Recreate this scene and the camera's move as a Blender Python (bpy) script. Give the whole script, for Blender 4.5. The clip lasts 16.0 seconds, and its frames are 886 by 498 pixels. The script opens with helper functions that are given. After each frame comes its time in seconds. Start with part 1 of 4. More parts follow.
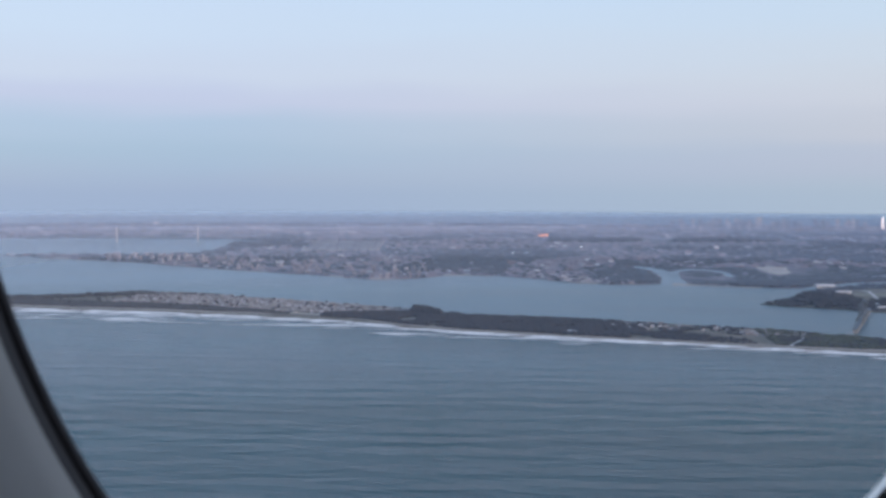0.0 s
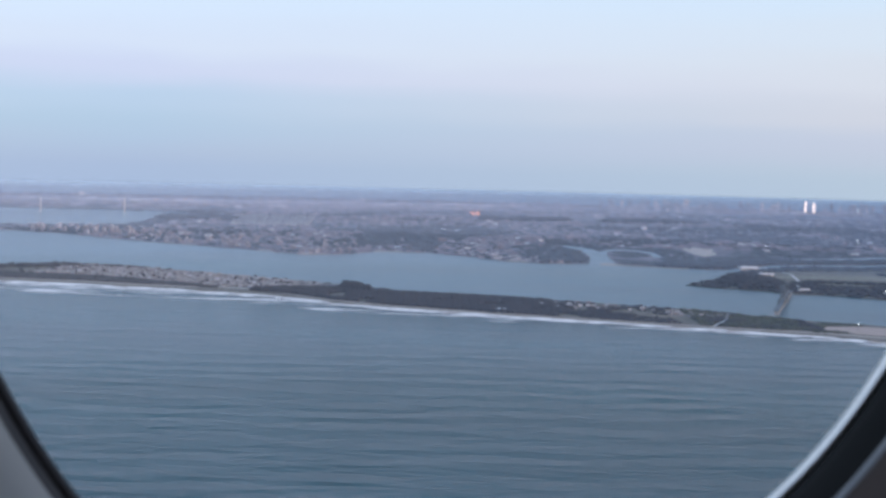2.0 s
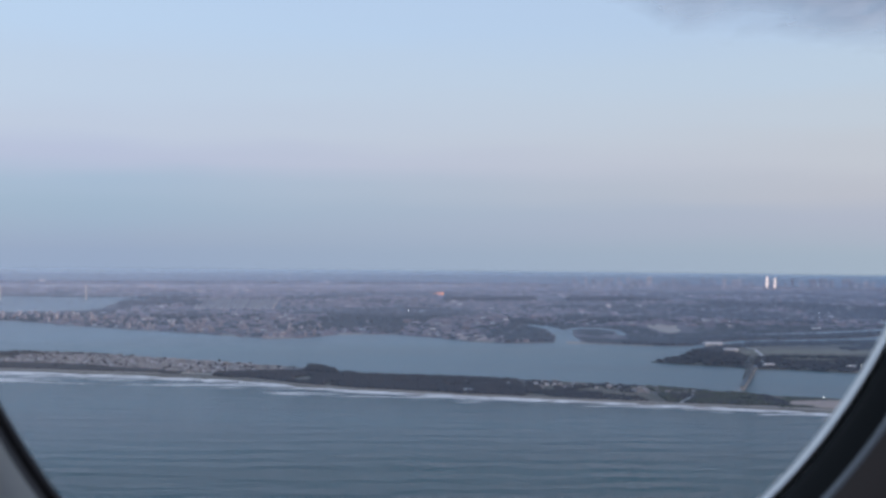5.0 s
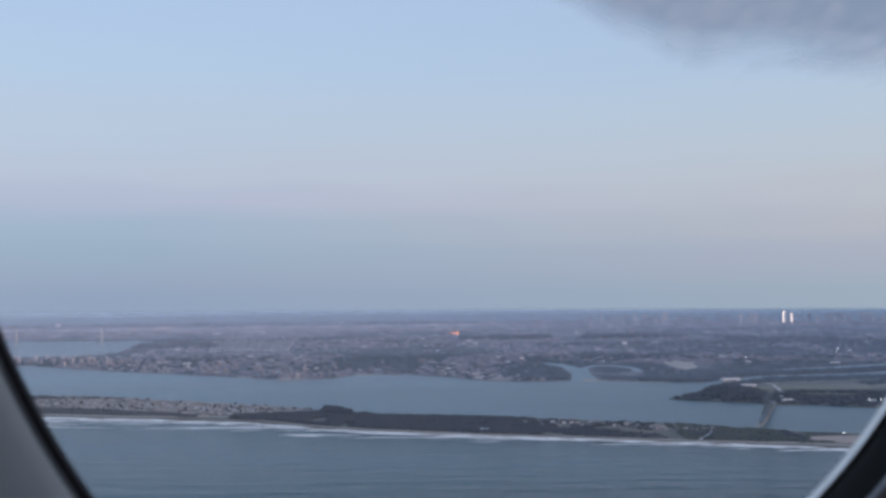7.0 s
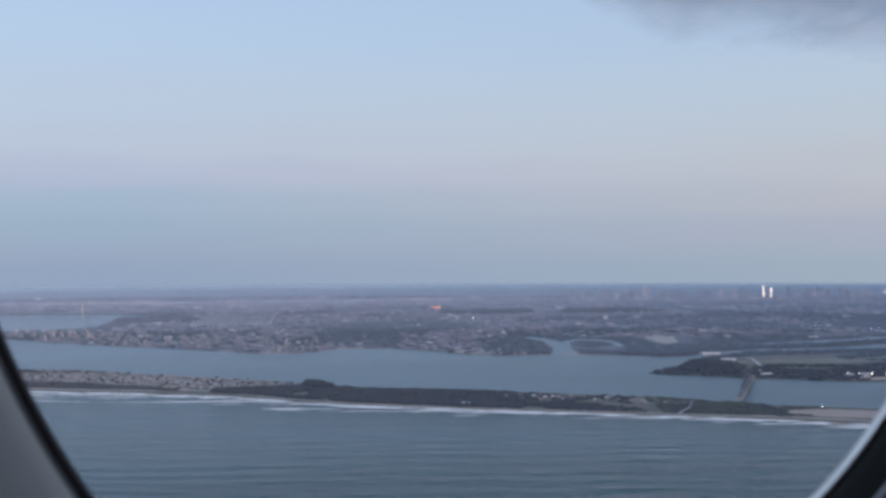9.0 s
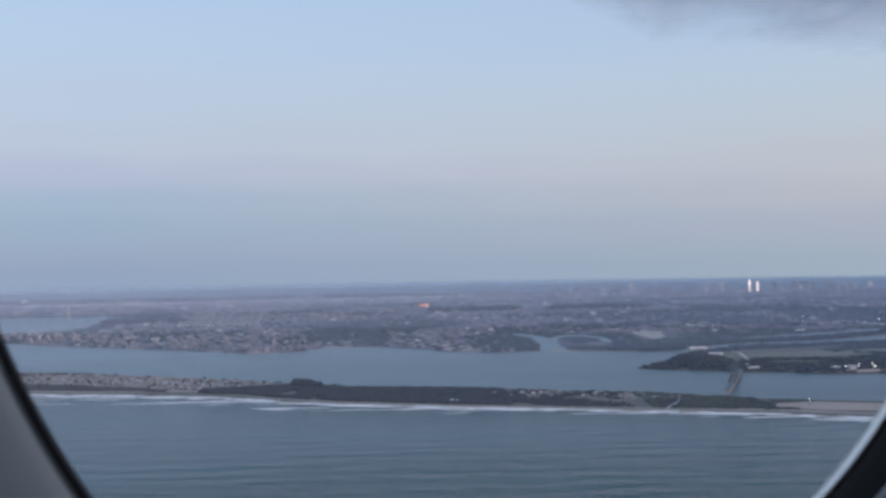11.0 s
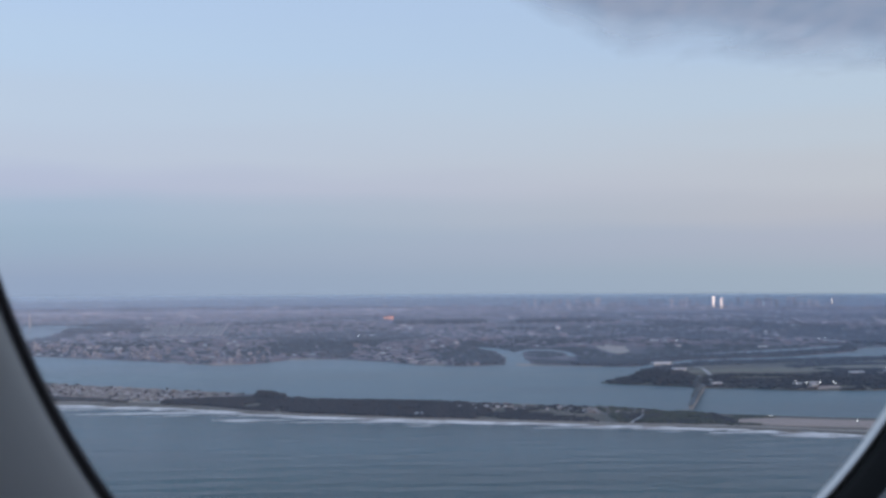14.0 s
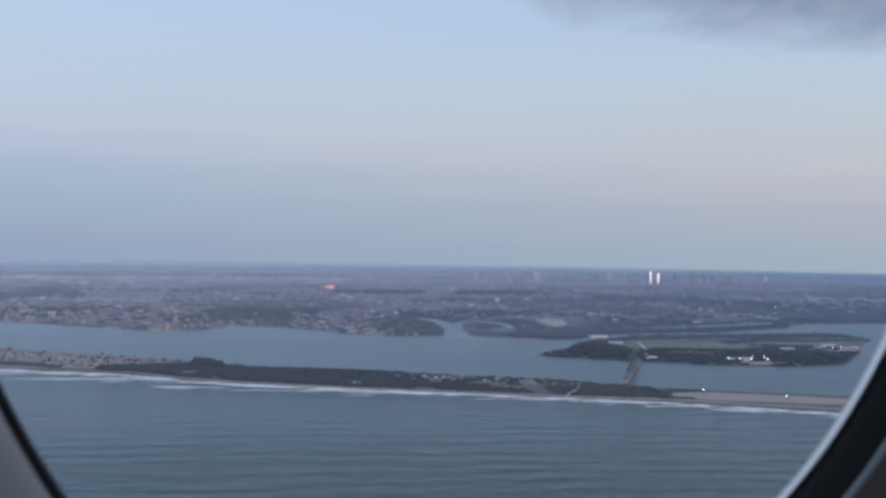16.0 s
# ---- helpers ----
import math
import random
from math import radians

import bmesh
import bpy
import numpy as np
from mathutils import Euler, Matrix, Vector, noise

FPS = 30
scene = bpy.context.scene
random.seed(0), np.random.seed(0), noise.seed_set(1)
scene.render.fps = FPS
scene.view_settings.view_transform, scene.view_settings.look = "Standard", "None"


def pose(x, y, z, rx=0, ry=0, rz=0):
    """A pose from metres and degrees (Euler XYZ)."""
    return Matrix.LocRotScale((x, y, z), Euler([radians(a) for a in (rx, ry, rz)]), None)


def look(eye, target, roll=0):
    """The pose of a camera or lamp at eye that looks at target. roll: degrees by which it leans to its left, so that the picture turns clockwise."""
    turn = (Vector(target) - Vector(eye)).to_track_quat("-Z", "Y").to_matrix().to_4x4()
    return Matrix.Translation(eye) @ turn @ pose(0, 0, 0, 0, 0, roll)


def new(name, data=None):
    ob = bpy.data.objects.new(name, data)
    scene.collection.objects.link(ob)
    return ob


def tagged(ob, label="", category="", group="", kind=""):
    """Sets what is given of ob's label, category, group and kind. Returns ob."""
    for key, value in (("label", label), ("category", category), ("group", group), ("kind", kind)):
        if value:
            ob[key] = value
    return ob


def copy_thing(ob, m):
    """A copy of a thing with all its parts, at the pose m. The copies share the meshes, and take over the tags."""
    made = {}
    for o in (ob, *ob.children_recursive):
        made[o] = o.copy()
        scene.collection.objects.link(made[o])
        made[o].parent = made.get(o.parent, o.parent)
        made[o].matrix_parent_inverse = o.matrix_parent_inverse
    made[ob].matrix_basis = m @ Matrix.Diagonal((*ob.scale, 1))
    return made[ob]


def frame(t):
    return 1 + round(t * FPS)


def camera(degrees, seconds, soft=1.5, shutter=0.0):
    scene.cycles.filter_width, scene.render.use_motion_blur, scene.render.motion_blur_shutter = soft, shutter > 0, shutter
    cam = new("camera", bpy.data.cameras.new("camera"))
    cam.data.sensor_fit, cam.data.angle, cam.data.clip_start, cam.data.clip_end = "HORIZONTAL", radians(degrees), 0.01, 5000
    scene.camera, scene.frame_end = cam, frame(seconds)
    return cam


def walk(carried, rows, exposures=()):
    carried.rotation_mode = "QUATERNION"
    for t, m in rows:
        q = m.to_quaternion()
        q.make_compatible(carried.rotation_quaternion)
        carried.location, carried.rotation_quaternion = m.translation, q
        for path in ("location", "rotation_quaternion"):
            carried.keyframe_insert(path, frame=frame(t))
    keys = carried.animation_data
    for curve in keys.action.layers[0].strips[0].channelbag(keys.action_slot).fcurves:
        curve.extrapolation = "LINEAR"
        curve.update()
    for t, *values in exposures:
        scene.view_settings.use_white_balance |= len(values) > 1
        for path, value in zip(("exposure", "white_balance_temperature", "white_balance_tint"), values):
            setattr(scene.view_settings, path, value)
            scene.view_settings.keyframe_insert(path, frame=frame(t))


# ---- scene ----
from mathutils import geometry as geo

# ---------------- camera and path ----------------
EYE_H = 86.0
TURN = radians(-6.692)       # heading of the window's outward normal
LEAN = radians(-7.689)       # lean of the window in its wall
ALONG = Vector((math.cos(TURN), -math.sin(TURN), 0))
OUT = Vector((math.sin(TURN), math.cos(TURN), 0))
SEAT = Vector((0, 0, EYE_H))

# seconds, offset along the cabin wall, offset in height, heading, tilt, lean
PATH = [
    (0, -0.0341, -0.1025, -5.697, -2.762, 0.199),
    (0.5, -0.0403, -0.1050, -4.334, -3.354, 0.871),
    (1, -0.0381, -0.1046, -2.856, -3.623, 0.993),
    (1.5, -0.0368, -0.1056, -2.923, -3.751, 0.846),
    (2, -0.0403, -0.1064, -2.152, -3.901, 1.406),
    (2.5, -0.0409, -0.1103, -1.041, -3.668, 1.689),
    (3, -0.0431, -0.1099, -1.148, -3.183, 1.116),
    (3.5, -0.0412, -0.1148, -1.626, -2.605, 0.697),
    (4, -0.0432, -0.1186, -1.784, -1.897, 0.615),
    (4.5, -0.0449, -0.1260, -1.078, -0.813, 0.623),
    (5, -0.0481, -0.1316, -0.420, 0.246, 0.486),
    (7.5, -0.0550, -0.1418, -1.195, 2.306, -0.473),
    (8, -0.0551, -0.1383, -0.877, 1.712, -0.393),
    (8.5, -0.0581, -0.1332, -0.381, 1.006, -0.083),
    (11, -0.0662, -0.1295, 0.441, 0.805, -0.900),
    (11.5, -0.0649, -0.1253, -0.885, 0.562, -1.622),
    (12, -0.0656, -0.1288, -2.386, 0.541, -1.874),
    (12.5, -0.0680, -0.1284, -1.680, 0.523, -1.179),
    (13, -0.0748, -0.1227, -0.094, 0.618, -0.628),
    (13.5, -0.0779, -0.1298, 1.123, 1.037, -0.479),
    (14, -0.0813, -0.1350, 2.164, 1.447, -0.230),
    (14.5, -0.0864, -0.1363, 4.034, 1.505, 0.553),
    (15, -0.0876, -0.1323, 5.715, 1.096, 0.906),
    (15.5, -0.0847, -0.1206, 5.159, 0.372, 0.807),
    (16, -0.0890, -0.1223, 5.172, -0.029, 0.976),
]


def eye_pose(a, b, heading, tilt, lean):
    eye = SEAT + ALONG * a + Vector((0, 0, b))
    h, e = radians(heading), radians(tilt)
    way = Vector((math.sin(h) * math.cos(e), math.cos(h) * math.cos(e), math.sin(e)))
    return look(eye, eye + way, lean)


cam = camera(43.0, 16.0, soft=3.0, shutter=0.4)
cam.data.dof.use_dof = True
cam.data.dof.focus_distance = 900.0
cam.data.dof.aperture_fstop = 24.0
walk(cam, [(row[0], eye_pose(*row[1:])) for row in PATH],
     [(0, 0.19), (0.5, 0.27), (1.5, 0.38), (3.6, 0.33), (4.05, 0.29), (4.45, -0.12), (5.1, 0.0), (7.5, -0.13), (8.5, -0.10), (11, -0.08), (13, -0.08), (16, -0.06)])

# ---------------- world and light ----------------
SUN_AZ, SUN_EL = radians(125), radians(7)
world = bpy.data.worlds.new("dusk_sky")
scene.world = world
world.use_nodes = True
wn, wl = world.node_tree.nodes, world.node_tree.links
wn.clear()

w_out = wn.new("ShaderNodeOutputWorld")
w_bg = wn.new("ShaderNodeBackground")
w_co = wn.new("ShaderNodeTexCoord")
w_sep = wn.new("ShaderNodeSeparateXYZ")
wl.new(w_co.outputs["Generated"], w_sep.inputs[0])


# thin layers that wander a little up and down
w_map = wn.new("ShaderNodeMapping")
w_map.inputs["Scale"].default_value = (5.0, 5.0, 40.0)
wl.new(w_co.outputs["Generated"], w_map.inputs[0])
w_noise = wn.new("ShaderNodeTexNoise")
w_noise.inputs["Scale"].default_value, w_noise.inputs["Detail"].default_value = 1.0, 3.0
wl.new(w_map.outputs[0], w_noise.inputs["Vector"])
w_wave = wn.new("ShaderNodeMath")
w_wave.operation = "MULTIPLY_ADD"
w_wave.inputs[1].default_value, w_wave.inputs[2].default_value = 0.024, -0.012
wl.new(w_noise.outputs[0], w_wave.inputs[0])
w_lift = wn.new("ShaderNodeMath")
wl.new(w_sep.outputs["Z"], w_lift.inputs[0])
wl.new(w_wave.outputs[0], w_lift.inputs[1])


def sky_ramp(stops):
    ramp = wn.new("ShaderNodeValToRGB")
    cr = ramp.color_ramp
    cr.interpolation = "EASE"
    while len(cr.elements) < len(stops):
        cr.elements.new(0.5)
    for el, (pos, col) in zip(cr.elements, stops):
        el.position, el.color = pos, (*col, 1)
    wl.new(w_lift.outputs[0], ramp.inputs[0])
    return ramp


def s(deg):
    return max(0.0, math.sin(radians(deg)))


cool = sky_ramp([(0.0, (0.268, 0.362, 0.545)), (s(2.0), (0.248, 0.371, 0.566)), (s(3.2), (0.278, 0.388, 0.588)), (s(4.7), (0.385, 0.424, 0.628)),
                 (s(6.0), (0.440, 0.490, 0.655)), (s(8.5), (0.455, 0.535, 0.700)), (s(11.5), (0.445, 0.565, 0.765)), (s(14), (0.43, 0.555, 0.785)),
                 (s(35), (0.45, 0.60, 0.88)), (1.0, (0.35, 0.45, 0.67))])
warm = sky_ramp([(0.0, (0.350, 0.440, 0.550)), (s(1.8), (0.385, 0.424, 0.560)), (s(3.3), (0.455, 0.462, 0.558)), (s(5.0), (0.492, 0.512, 0.592)),
                 (s(7.0), (0.490, 0.545, 0.645)), (s(9.0), (0.470, 0.562, 0.695)), (s(12), (0.425, 0.54, 0.735)),
                 (s(35), (0.26, 0.39, 0.66)), (1.0, (0.35, 0.45, 0.67))])
side = wn.new("ShaderNodeMapRange")
side.inputs["From Min"].default_value, side.inputs["From Max"].default_value = -0.30, 0.45
wl.new(w_sep.outputs["X"], side.inputs["Value"])
w_mix = wn.new("ShaderNodeMix")
w_mix.data_type = "RGBA"
wl.new(side.outputs[0], w_mix.inputs[0])
wl.new(cool.outputs[0], w_mix.inputs[6])
wl.new(warm.outputs[0], w_mix.inputs[7])
w_sky = wn.new("ShaderNodeTexSky")
w_sky.sky_type, w_sky.sun_disc = "NISHITA", False
w_sky.sun_elevation, w_sky.sun_rotation = SUN_EL, SUN_AZ
w_add = wn.new("ShaderNodeMix")
w_add.data_type, w_add.blend_type = "RGBA", "ADD"
w_add.inputs[0].default_value = 0.03
wl.new(w_mix.outputs[2], w_add.inputs[6])
wl.new(w_sky.outputs[0], w_add.inputs[7])
wl.new(w_add.outputs[2], w_bg.inputs[0])
w_bg.inputs[1].default_value = 1.0
wl.new(w_bg.outputs[0], w_out.inputs[0])

sun_data = bpy.data.lights.new("sun", "SUN")
sun_data.energy, sun_data.angle, sun_data.color = 2.2, radians(2.0), (1.0, 0.73, 0.60)
sun = new("sun", sun_data)
sun_way = Vector((math.sin(SUN_AZ) * math.cos(SUN_EL), math.cos(SUN_AZ) * math.cos(SUN_EL), math.sin(SUN_EL)))
sun.matrix_world = look(sun_way * 100, (0, 0, 0))


# ---------------- materials ----------------
def material(name, color, rough=0.8, metal=0.0, spec=0.5):
    m = bpy.data.materials.new(name)
    m.use_nodes = True
    b = m.node_tree.nodes["Principled BSDF"]
    b.inputs["Base Color"].default_value = (*color, 1)
    b.inputs["Roughness"].default_value = rough
    b.inputs["Metallic"].default_value = metal
    b.inputs["Specular IOR Level"].default_value = spec
    return m


def tree_of(m):
    return m.node_tree.nodes, m.node_tree.links, m.node_tree.nodes["Principled BSDF"]


def ramp_node(nodes, stops, interp="LINEAR"):
    r = nodes.new("ShaderNodeValToRGB")
    cr = r.color_ramp
    cr.interpolation = interp
    while len(cr.elements) < len(stops):
        cr.elements.new(0.5)
    for el, (pos, col) in zip(cr.elements, stops):
        el.position, el.color = pos, (*col, 1)
    return r


def place(nodes, links, scale=(1, 1, 1), turn=0.0):
    co = nodes.new("ShaderNodeTexCoord")
    mp = nodes.new("ShaderNodeMapping")
    mp.inputs["Scale"].default_value = scale
    mp.inputs["Rotation"].default_value = (0, 0, turn)
    links.new(co.outputs["Object"], mp.inputs[0])
    return mp


def noise_node(nodes, links, vec, scale, detail=4.0, rough=0.55):
    n = nodes.new("ShaderNodeTexNoise")
    n.inputs["Scale"].default_value, n.inputs["Detail"].default_value, n.inputs["Roughness"].default_value = scale, detail, rough
    links.new(vec.outputs[0], n.inputs["Vector"])
    return n


def mixed(nodes, links, fac, a, b, blend="MIX"):
    mx = nodes.new("ShaderNodeMix")
    mx.data_type, mx.blend_type = "RGBA", blend
    for src, k in ((fac, 0), (a, 6), (b, 7)):
        if isinstance(src, (int, float)):
            mx.inputs[k].default_value = src
        elif isinstance(src, tuple):
            mx.inputs[k].default_value = (*src, 1)
        else:
            links.new(src, mx.inputs[k])
    return mx.outputs[2]


def ground_material(name, big, small, big_scale, small_scale, mix=0.5, rough=0.95):
    """Two scales of patches: big and small are lists of ramp stops."""
    m = material(name, (0.2, 0.2, 0.2), rough)
    n, l, b = tree_of(m)
    p = place(n, l)
    n1 = noise_node(n, l, p, big_scale, 5)
    n2 = noise_node(n, l, p, small_scale, 6, 0.65)
    r1, r2 = ramp_node(n, big), ramp_node(n, small)
    l.new(n1.outputs[0], r1.inputs[0])
    l.new(n2.outputs[0], r2.inputs[0])
    l.new(mixed(n, l, mix, r1.outputs[0], r2.outputs[0]), b.inputs["Base Color"])
    bump = n.new("ShaderNodeBump")
    bump.inputs["Strength"].default_value, bump.inputs["Distance"].default_value = 0.4, 0.5
    l.new(n2.outputs[0], bump.inputs["Height"])
    l.new(bump.outputs[0], b.inputs["Normal"])
    return m


def island_material(name, stops, rough=0.85, by_object=False):
    """Each separate piece takes a colour of its own from the stops, with a fine stain over it."""
    m = material(name, (0.2, 0.2, 0.2), rough)
    n, l, b = tree_of(m)
    src = n.new("ShaderNodeObjectInfo" if by_object else "ShaderNodeNewGeometry")
    r = ramp_node(n, stops, "CONSTANT")
    l.new(src.outputs["Random" if by_object else "Random Per Island"], r.inputs[0])
    p = place(n, l)
    nz = noise_node(n, l, p, 0.9, 4)
    st = ramp_node(n, [(0.3, (0.72, 0.72, 0.72)), (0.7, (1, 1, 1))])
    l.new(nz.outputs[0], st.inputs[0])
    l.new(mixed(n, l, 1.0, r.outputs[0], st.outputs[0], "MULTIPLY"), b.inputs["Base Color"])
    return m


def sea_material(name, turn, deep, crest, rough):
    m = material(name, deep, rough, 0.0, 0.5)
    n, l, b = tree_of(m)
    swell = place(n, l, (0.034, 0.108, 1), turn)
    chop = place(n, l, (0.08, 0.37, 1), turn - 0.10)
    patch = place(n, l, (0.004, 0.010, 1), turn)
    n1 = noise_node(n, l, swell, 1.0, 3, 0.5)
    n2 = noise_node(n, l, chop, 1.0, 4, 0.6)
    n3 = noise_node(n, l, patch, 1.0, 3)
    r3 = ramp_node(n, [(0.35, deep), (0.65, tuple(c * 1.5 for c in deep))])
    l.new(n3.outputs[0], r3.inputs[0])
    l.new(r3.outputs[0], b.inputs["Base Color"])
    band = n.new("ShaderNodeTexWave")
    band.wave_type, band.bands_direction = "BANDS", "Y"
    band.inputs["Scale"].default_value, band.inputs["Distortion"].default_value = 1.0, 7.0
    band.inputs["Detail"].default_value, band.inputs["Detail Scale"].default_value = 2.5, 1.3
    l.new(place(n, l, (0.0055, 0.0150, 1), turn + 0.04).outputs[0], band.inputs["Vector"])
    b0 = n.new("ShaderNodeBump")
    b0.inputs["Strength"].default_value, b0.inputs["Distance"].default_value = 1.0, crest * 0.16
    l.new(band.outputs["Fac"], b0.inputs["Height"])
    b1 = n.new("ShaderNodeBump")
    l.new(b0.outputs[0], b1.inputs["Normal"])
    b1.inputs["Strength"].default_value, b1.inputs["Distance"].default_value = 1.0, crest
    l.new(n1.outputs[0], b1.inputs["Height"])
    calm = n.new("ShaderNodeMapRange")
    calm.inputs["From Min"].default_value, calm.inputs["From Max"].default_value = 0.36, 0.62
    calm.inputs["To Min"].default_value, calm.inputs["To Max"].default_value = 0.45, 1.0
    l.new(n3.outputs[0], calm.inputs["Value"])
    l.new(calm.outputs[0], b1.inputs["Strength"])
    b2 = n.new("ShaderNodeBump")
    b2.inputs["Strength"].default_value, b2.inputs["Distance"].default_value = 1.0, crest * 0.42
    l.new(n2.outputs[0], b2.inputs["Height"])
    l.new(b1.outputs[0], b2.inputs["Normal"])
    l.new(b2.outputs[0], b.inputs["Normal"])
    return m


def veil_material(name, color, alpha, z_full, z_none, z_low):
    """A thin scattering veil that imitates haze; lets most light through, thins with height."""
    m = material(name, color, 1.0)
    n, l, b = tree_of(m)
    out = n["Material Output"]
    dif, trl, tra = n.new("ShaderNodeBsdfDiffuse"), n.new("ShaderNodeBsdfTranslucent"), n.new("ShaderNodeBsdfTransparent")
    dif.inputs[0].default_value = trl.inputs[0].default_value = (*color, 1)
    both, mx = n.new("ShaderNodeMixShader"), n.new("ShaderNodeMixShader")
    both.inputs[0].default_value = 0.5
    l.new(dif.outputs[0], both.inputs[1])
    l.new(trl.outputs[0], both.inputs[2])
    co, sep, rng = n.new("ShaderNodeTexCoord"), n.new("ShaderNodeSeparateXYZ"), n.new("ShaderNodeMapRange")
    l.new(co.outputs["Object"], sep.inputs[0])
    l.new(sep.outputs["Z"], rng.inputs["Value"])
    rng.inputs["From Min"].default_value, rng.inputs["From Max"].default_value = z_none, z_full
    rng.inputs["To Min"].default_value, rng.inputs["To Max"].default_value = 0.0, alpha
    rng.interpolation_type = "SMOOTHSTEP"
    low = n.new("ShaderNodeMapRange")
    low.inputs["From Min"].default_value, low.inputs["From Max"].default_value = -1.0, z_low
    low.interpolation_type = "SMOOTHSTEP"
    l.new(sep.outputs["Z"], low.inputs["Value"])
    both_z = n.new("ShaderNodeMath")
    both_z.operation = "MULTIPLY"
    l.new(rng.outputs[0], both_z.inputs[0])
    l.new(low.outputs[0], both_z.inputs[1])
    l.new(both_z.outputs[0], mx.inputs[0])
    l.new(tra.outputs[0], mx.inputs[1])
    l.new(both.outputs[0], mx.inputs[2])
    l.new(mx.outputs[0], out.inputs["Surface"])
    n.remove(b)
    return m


def foam_material(name, cover, sx, sy, turn):
    m = material(name, (0.86, 0.82, 0.77), 0.9)
    n, l, b = tree_of(m)
    p = place(n, l, (sx, sy, 1), turn)
    nz = noise_node(n, l, p, 1.0, 6, 0.65)
    gap = noise_node(n, l, place(n, l, (sx * 0.35, sy * 0.3, 1), turn + 0.1), 1.0, 3)
    both = n.new("ShaderNodeMath")
    both.operation = "MULTIPLY_ADD"
    both.inputs[1].default_value, both.inputs[2].default_value = 0.55, -0.275
    l.new(gap.outputs[0], both.inputs[0])
    total = n.new("ShaderNodeMath")
    l.new(nz.outputs[0], total.inputs[0])
    l.new(both.outputs[0], total.inputs[1])
    r = ramp_node(n, [(1 - cover - 0.07, (0, 0, 0)), (1 - cover + 0.07, (1, 1, 1))])
    l.new(total.outputs[0], r.inputs[0])
    l.new(r.outputs[0], b.inputs["Alpha"])
    return m


def lamp_material(name, color, strength):
    m = material(name, color, 0.5)
    b = m.node_tree.nodes["Principled BSDF"]
    b.inputs["Emission Color"].default_value = (*color, 1)
    b.inputs["Emission Strength"].default_value = strength
    return m


M_SEA = sea_material("sea_water", radians(-8), (0.003, 0.048, 0.062), 6.5, 0.18)
M_BAY = sea_material("bay_water", radians(20), (0.026, 0.074, 0.090), 2.0, 0.32)
M_TOWN = ground_material("town_ground", [(0.38, (0.040, 0.042, 0.045)), (0.5, (0.105, 0.088, 0.098)), (0.62, (0.17, 0.145, 0.155)), (0.7, (0.08, 0.072, 0.08))],
                         [(0.36, (0.035, 0.035, 0.038)), (0.6, (0.18, 0.15, 0.16)), (0.72, (0.36, 0.32, 0.33))], 0.5, 1.0)
for nd in M_TOWN.node_tree.nodes:
    if nd.type == "MAPPING":
        nd.inputs["Scale"].default_value = (0.03, 0.011, 1)
M_DUNE = ground_material("dune_scrub", [(0.4, (0.09, 0.08, 0.055)), (0.62, (0.20, 0.165, 0.12))],
                         [(0.4, (0.07, 0.065, 0.045)), (0.65, (0.20, 0.17, 0.13))], 0.02, 0.25)
M_MARSH = ground_material("marsh_grass", [(0.38, (0.06, 0.06, 0.045)), (0.6, (0.17, 0.145, 0.10))],
                          [(0.4, (0.07, 0.065, 0.045)), (0.65, (0.17, 0.15, 0.11))], 0.012, 0.12)
M_SAND = ground_material("sand", [(0.4, (0.36, 0.30, 0.25)), (0.6, (0.44, 0.37, 0.31))],
                         [(0.4, (0.34, 0.28, 0.23)), (0.65, (0.46, 0.39, 0.33))], 0.03, 0.5)
M_LOT = ground_material("tan_lot", [(0.4, (0.37, 0.285, 0.235)), (0.6, (0.43, 0.335, 0.28))],
                        [(0.4, (0.35, 0.27, 0.22)), (0.65, (0.45, 0.35, 0.29))], 0.03, 0.4)
M_FARHILL = ground_material("far_hills", [(0.4, (0.07, 0.08, 0.08)), (0.6, (0.12, 0.12, 0.12))],
                            [(0.4, (0.07, 0.08, 0.07)), (0.65, (0.13, 0.13, 0.12))], 0.004, 0.03)
M_WOOD = island_material("bare_trees", [(0, (0.026, 0.026, 0.030)), (0.3, (0.037, 0.033, 0.037)), (0.6, (0.022, 0.023, 0.027)), (0.85, (0.049, 0.042, 0.044))], 0.95)
M_GREEN = island_material("evergreen_scrub", [(0, (0.045, 0.055, 0.030)), (0.4, (0.06, 0.065, 0.035)), (0.75, (0.075, 0.07, 0.045))], 0.95)
M_BRUSH = island_material("brown_brush", [(0, (0.052, 0.045, 0.042)), (0.4, (0.066, 0.057, 0.052)), (0.75, (0.040, 0.036, 0.036))], 0.95)
M_CITY = island_material("city_blocks", [(0, (0.205, 0.158, 0.178)), (0.22, (0.255, 0.216, 0.242)), (0.44, (0.14, 0.11, 0.124)), (0.62, (0.225, 0.188, 0.212)),
                                         (0.80, (0.11, 0.10, 0.118)), (0.90, (0.33, 0.29, 0.31)), (0.975, (0.56, 0.53, 0.54))], 0.8)
M_TERRACE = island_material("terrace_walls", [(0, (0.46, 0.41, 0.40)), (0.4, (0.38, 0.33, 0.33)), (0.7, (0.54, 0.49, 0.48))], 0.85)
M_SHED = island_material("cottages", [(0, (0.36, 0.34, 0.335)), (0.2, (0.26, 0.24, 0.24)), (0.40, (0.46, 0.445, 0.445)), (0.52, (0.18, 0.17, 0.16)), (0.75, (0.31, 0.285, 0.28))], 0.85)
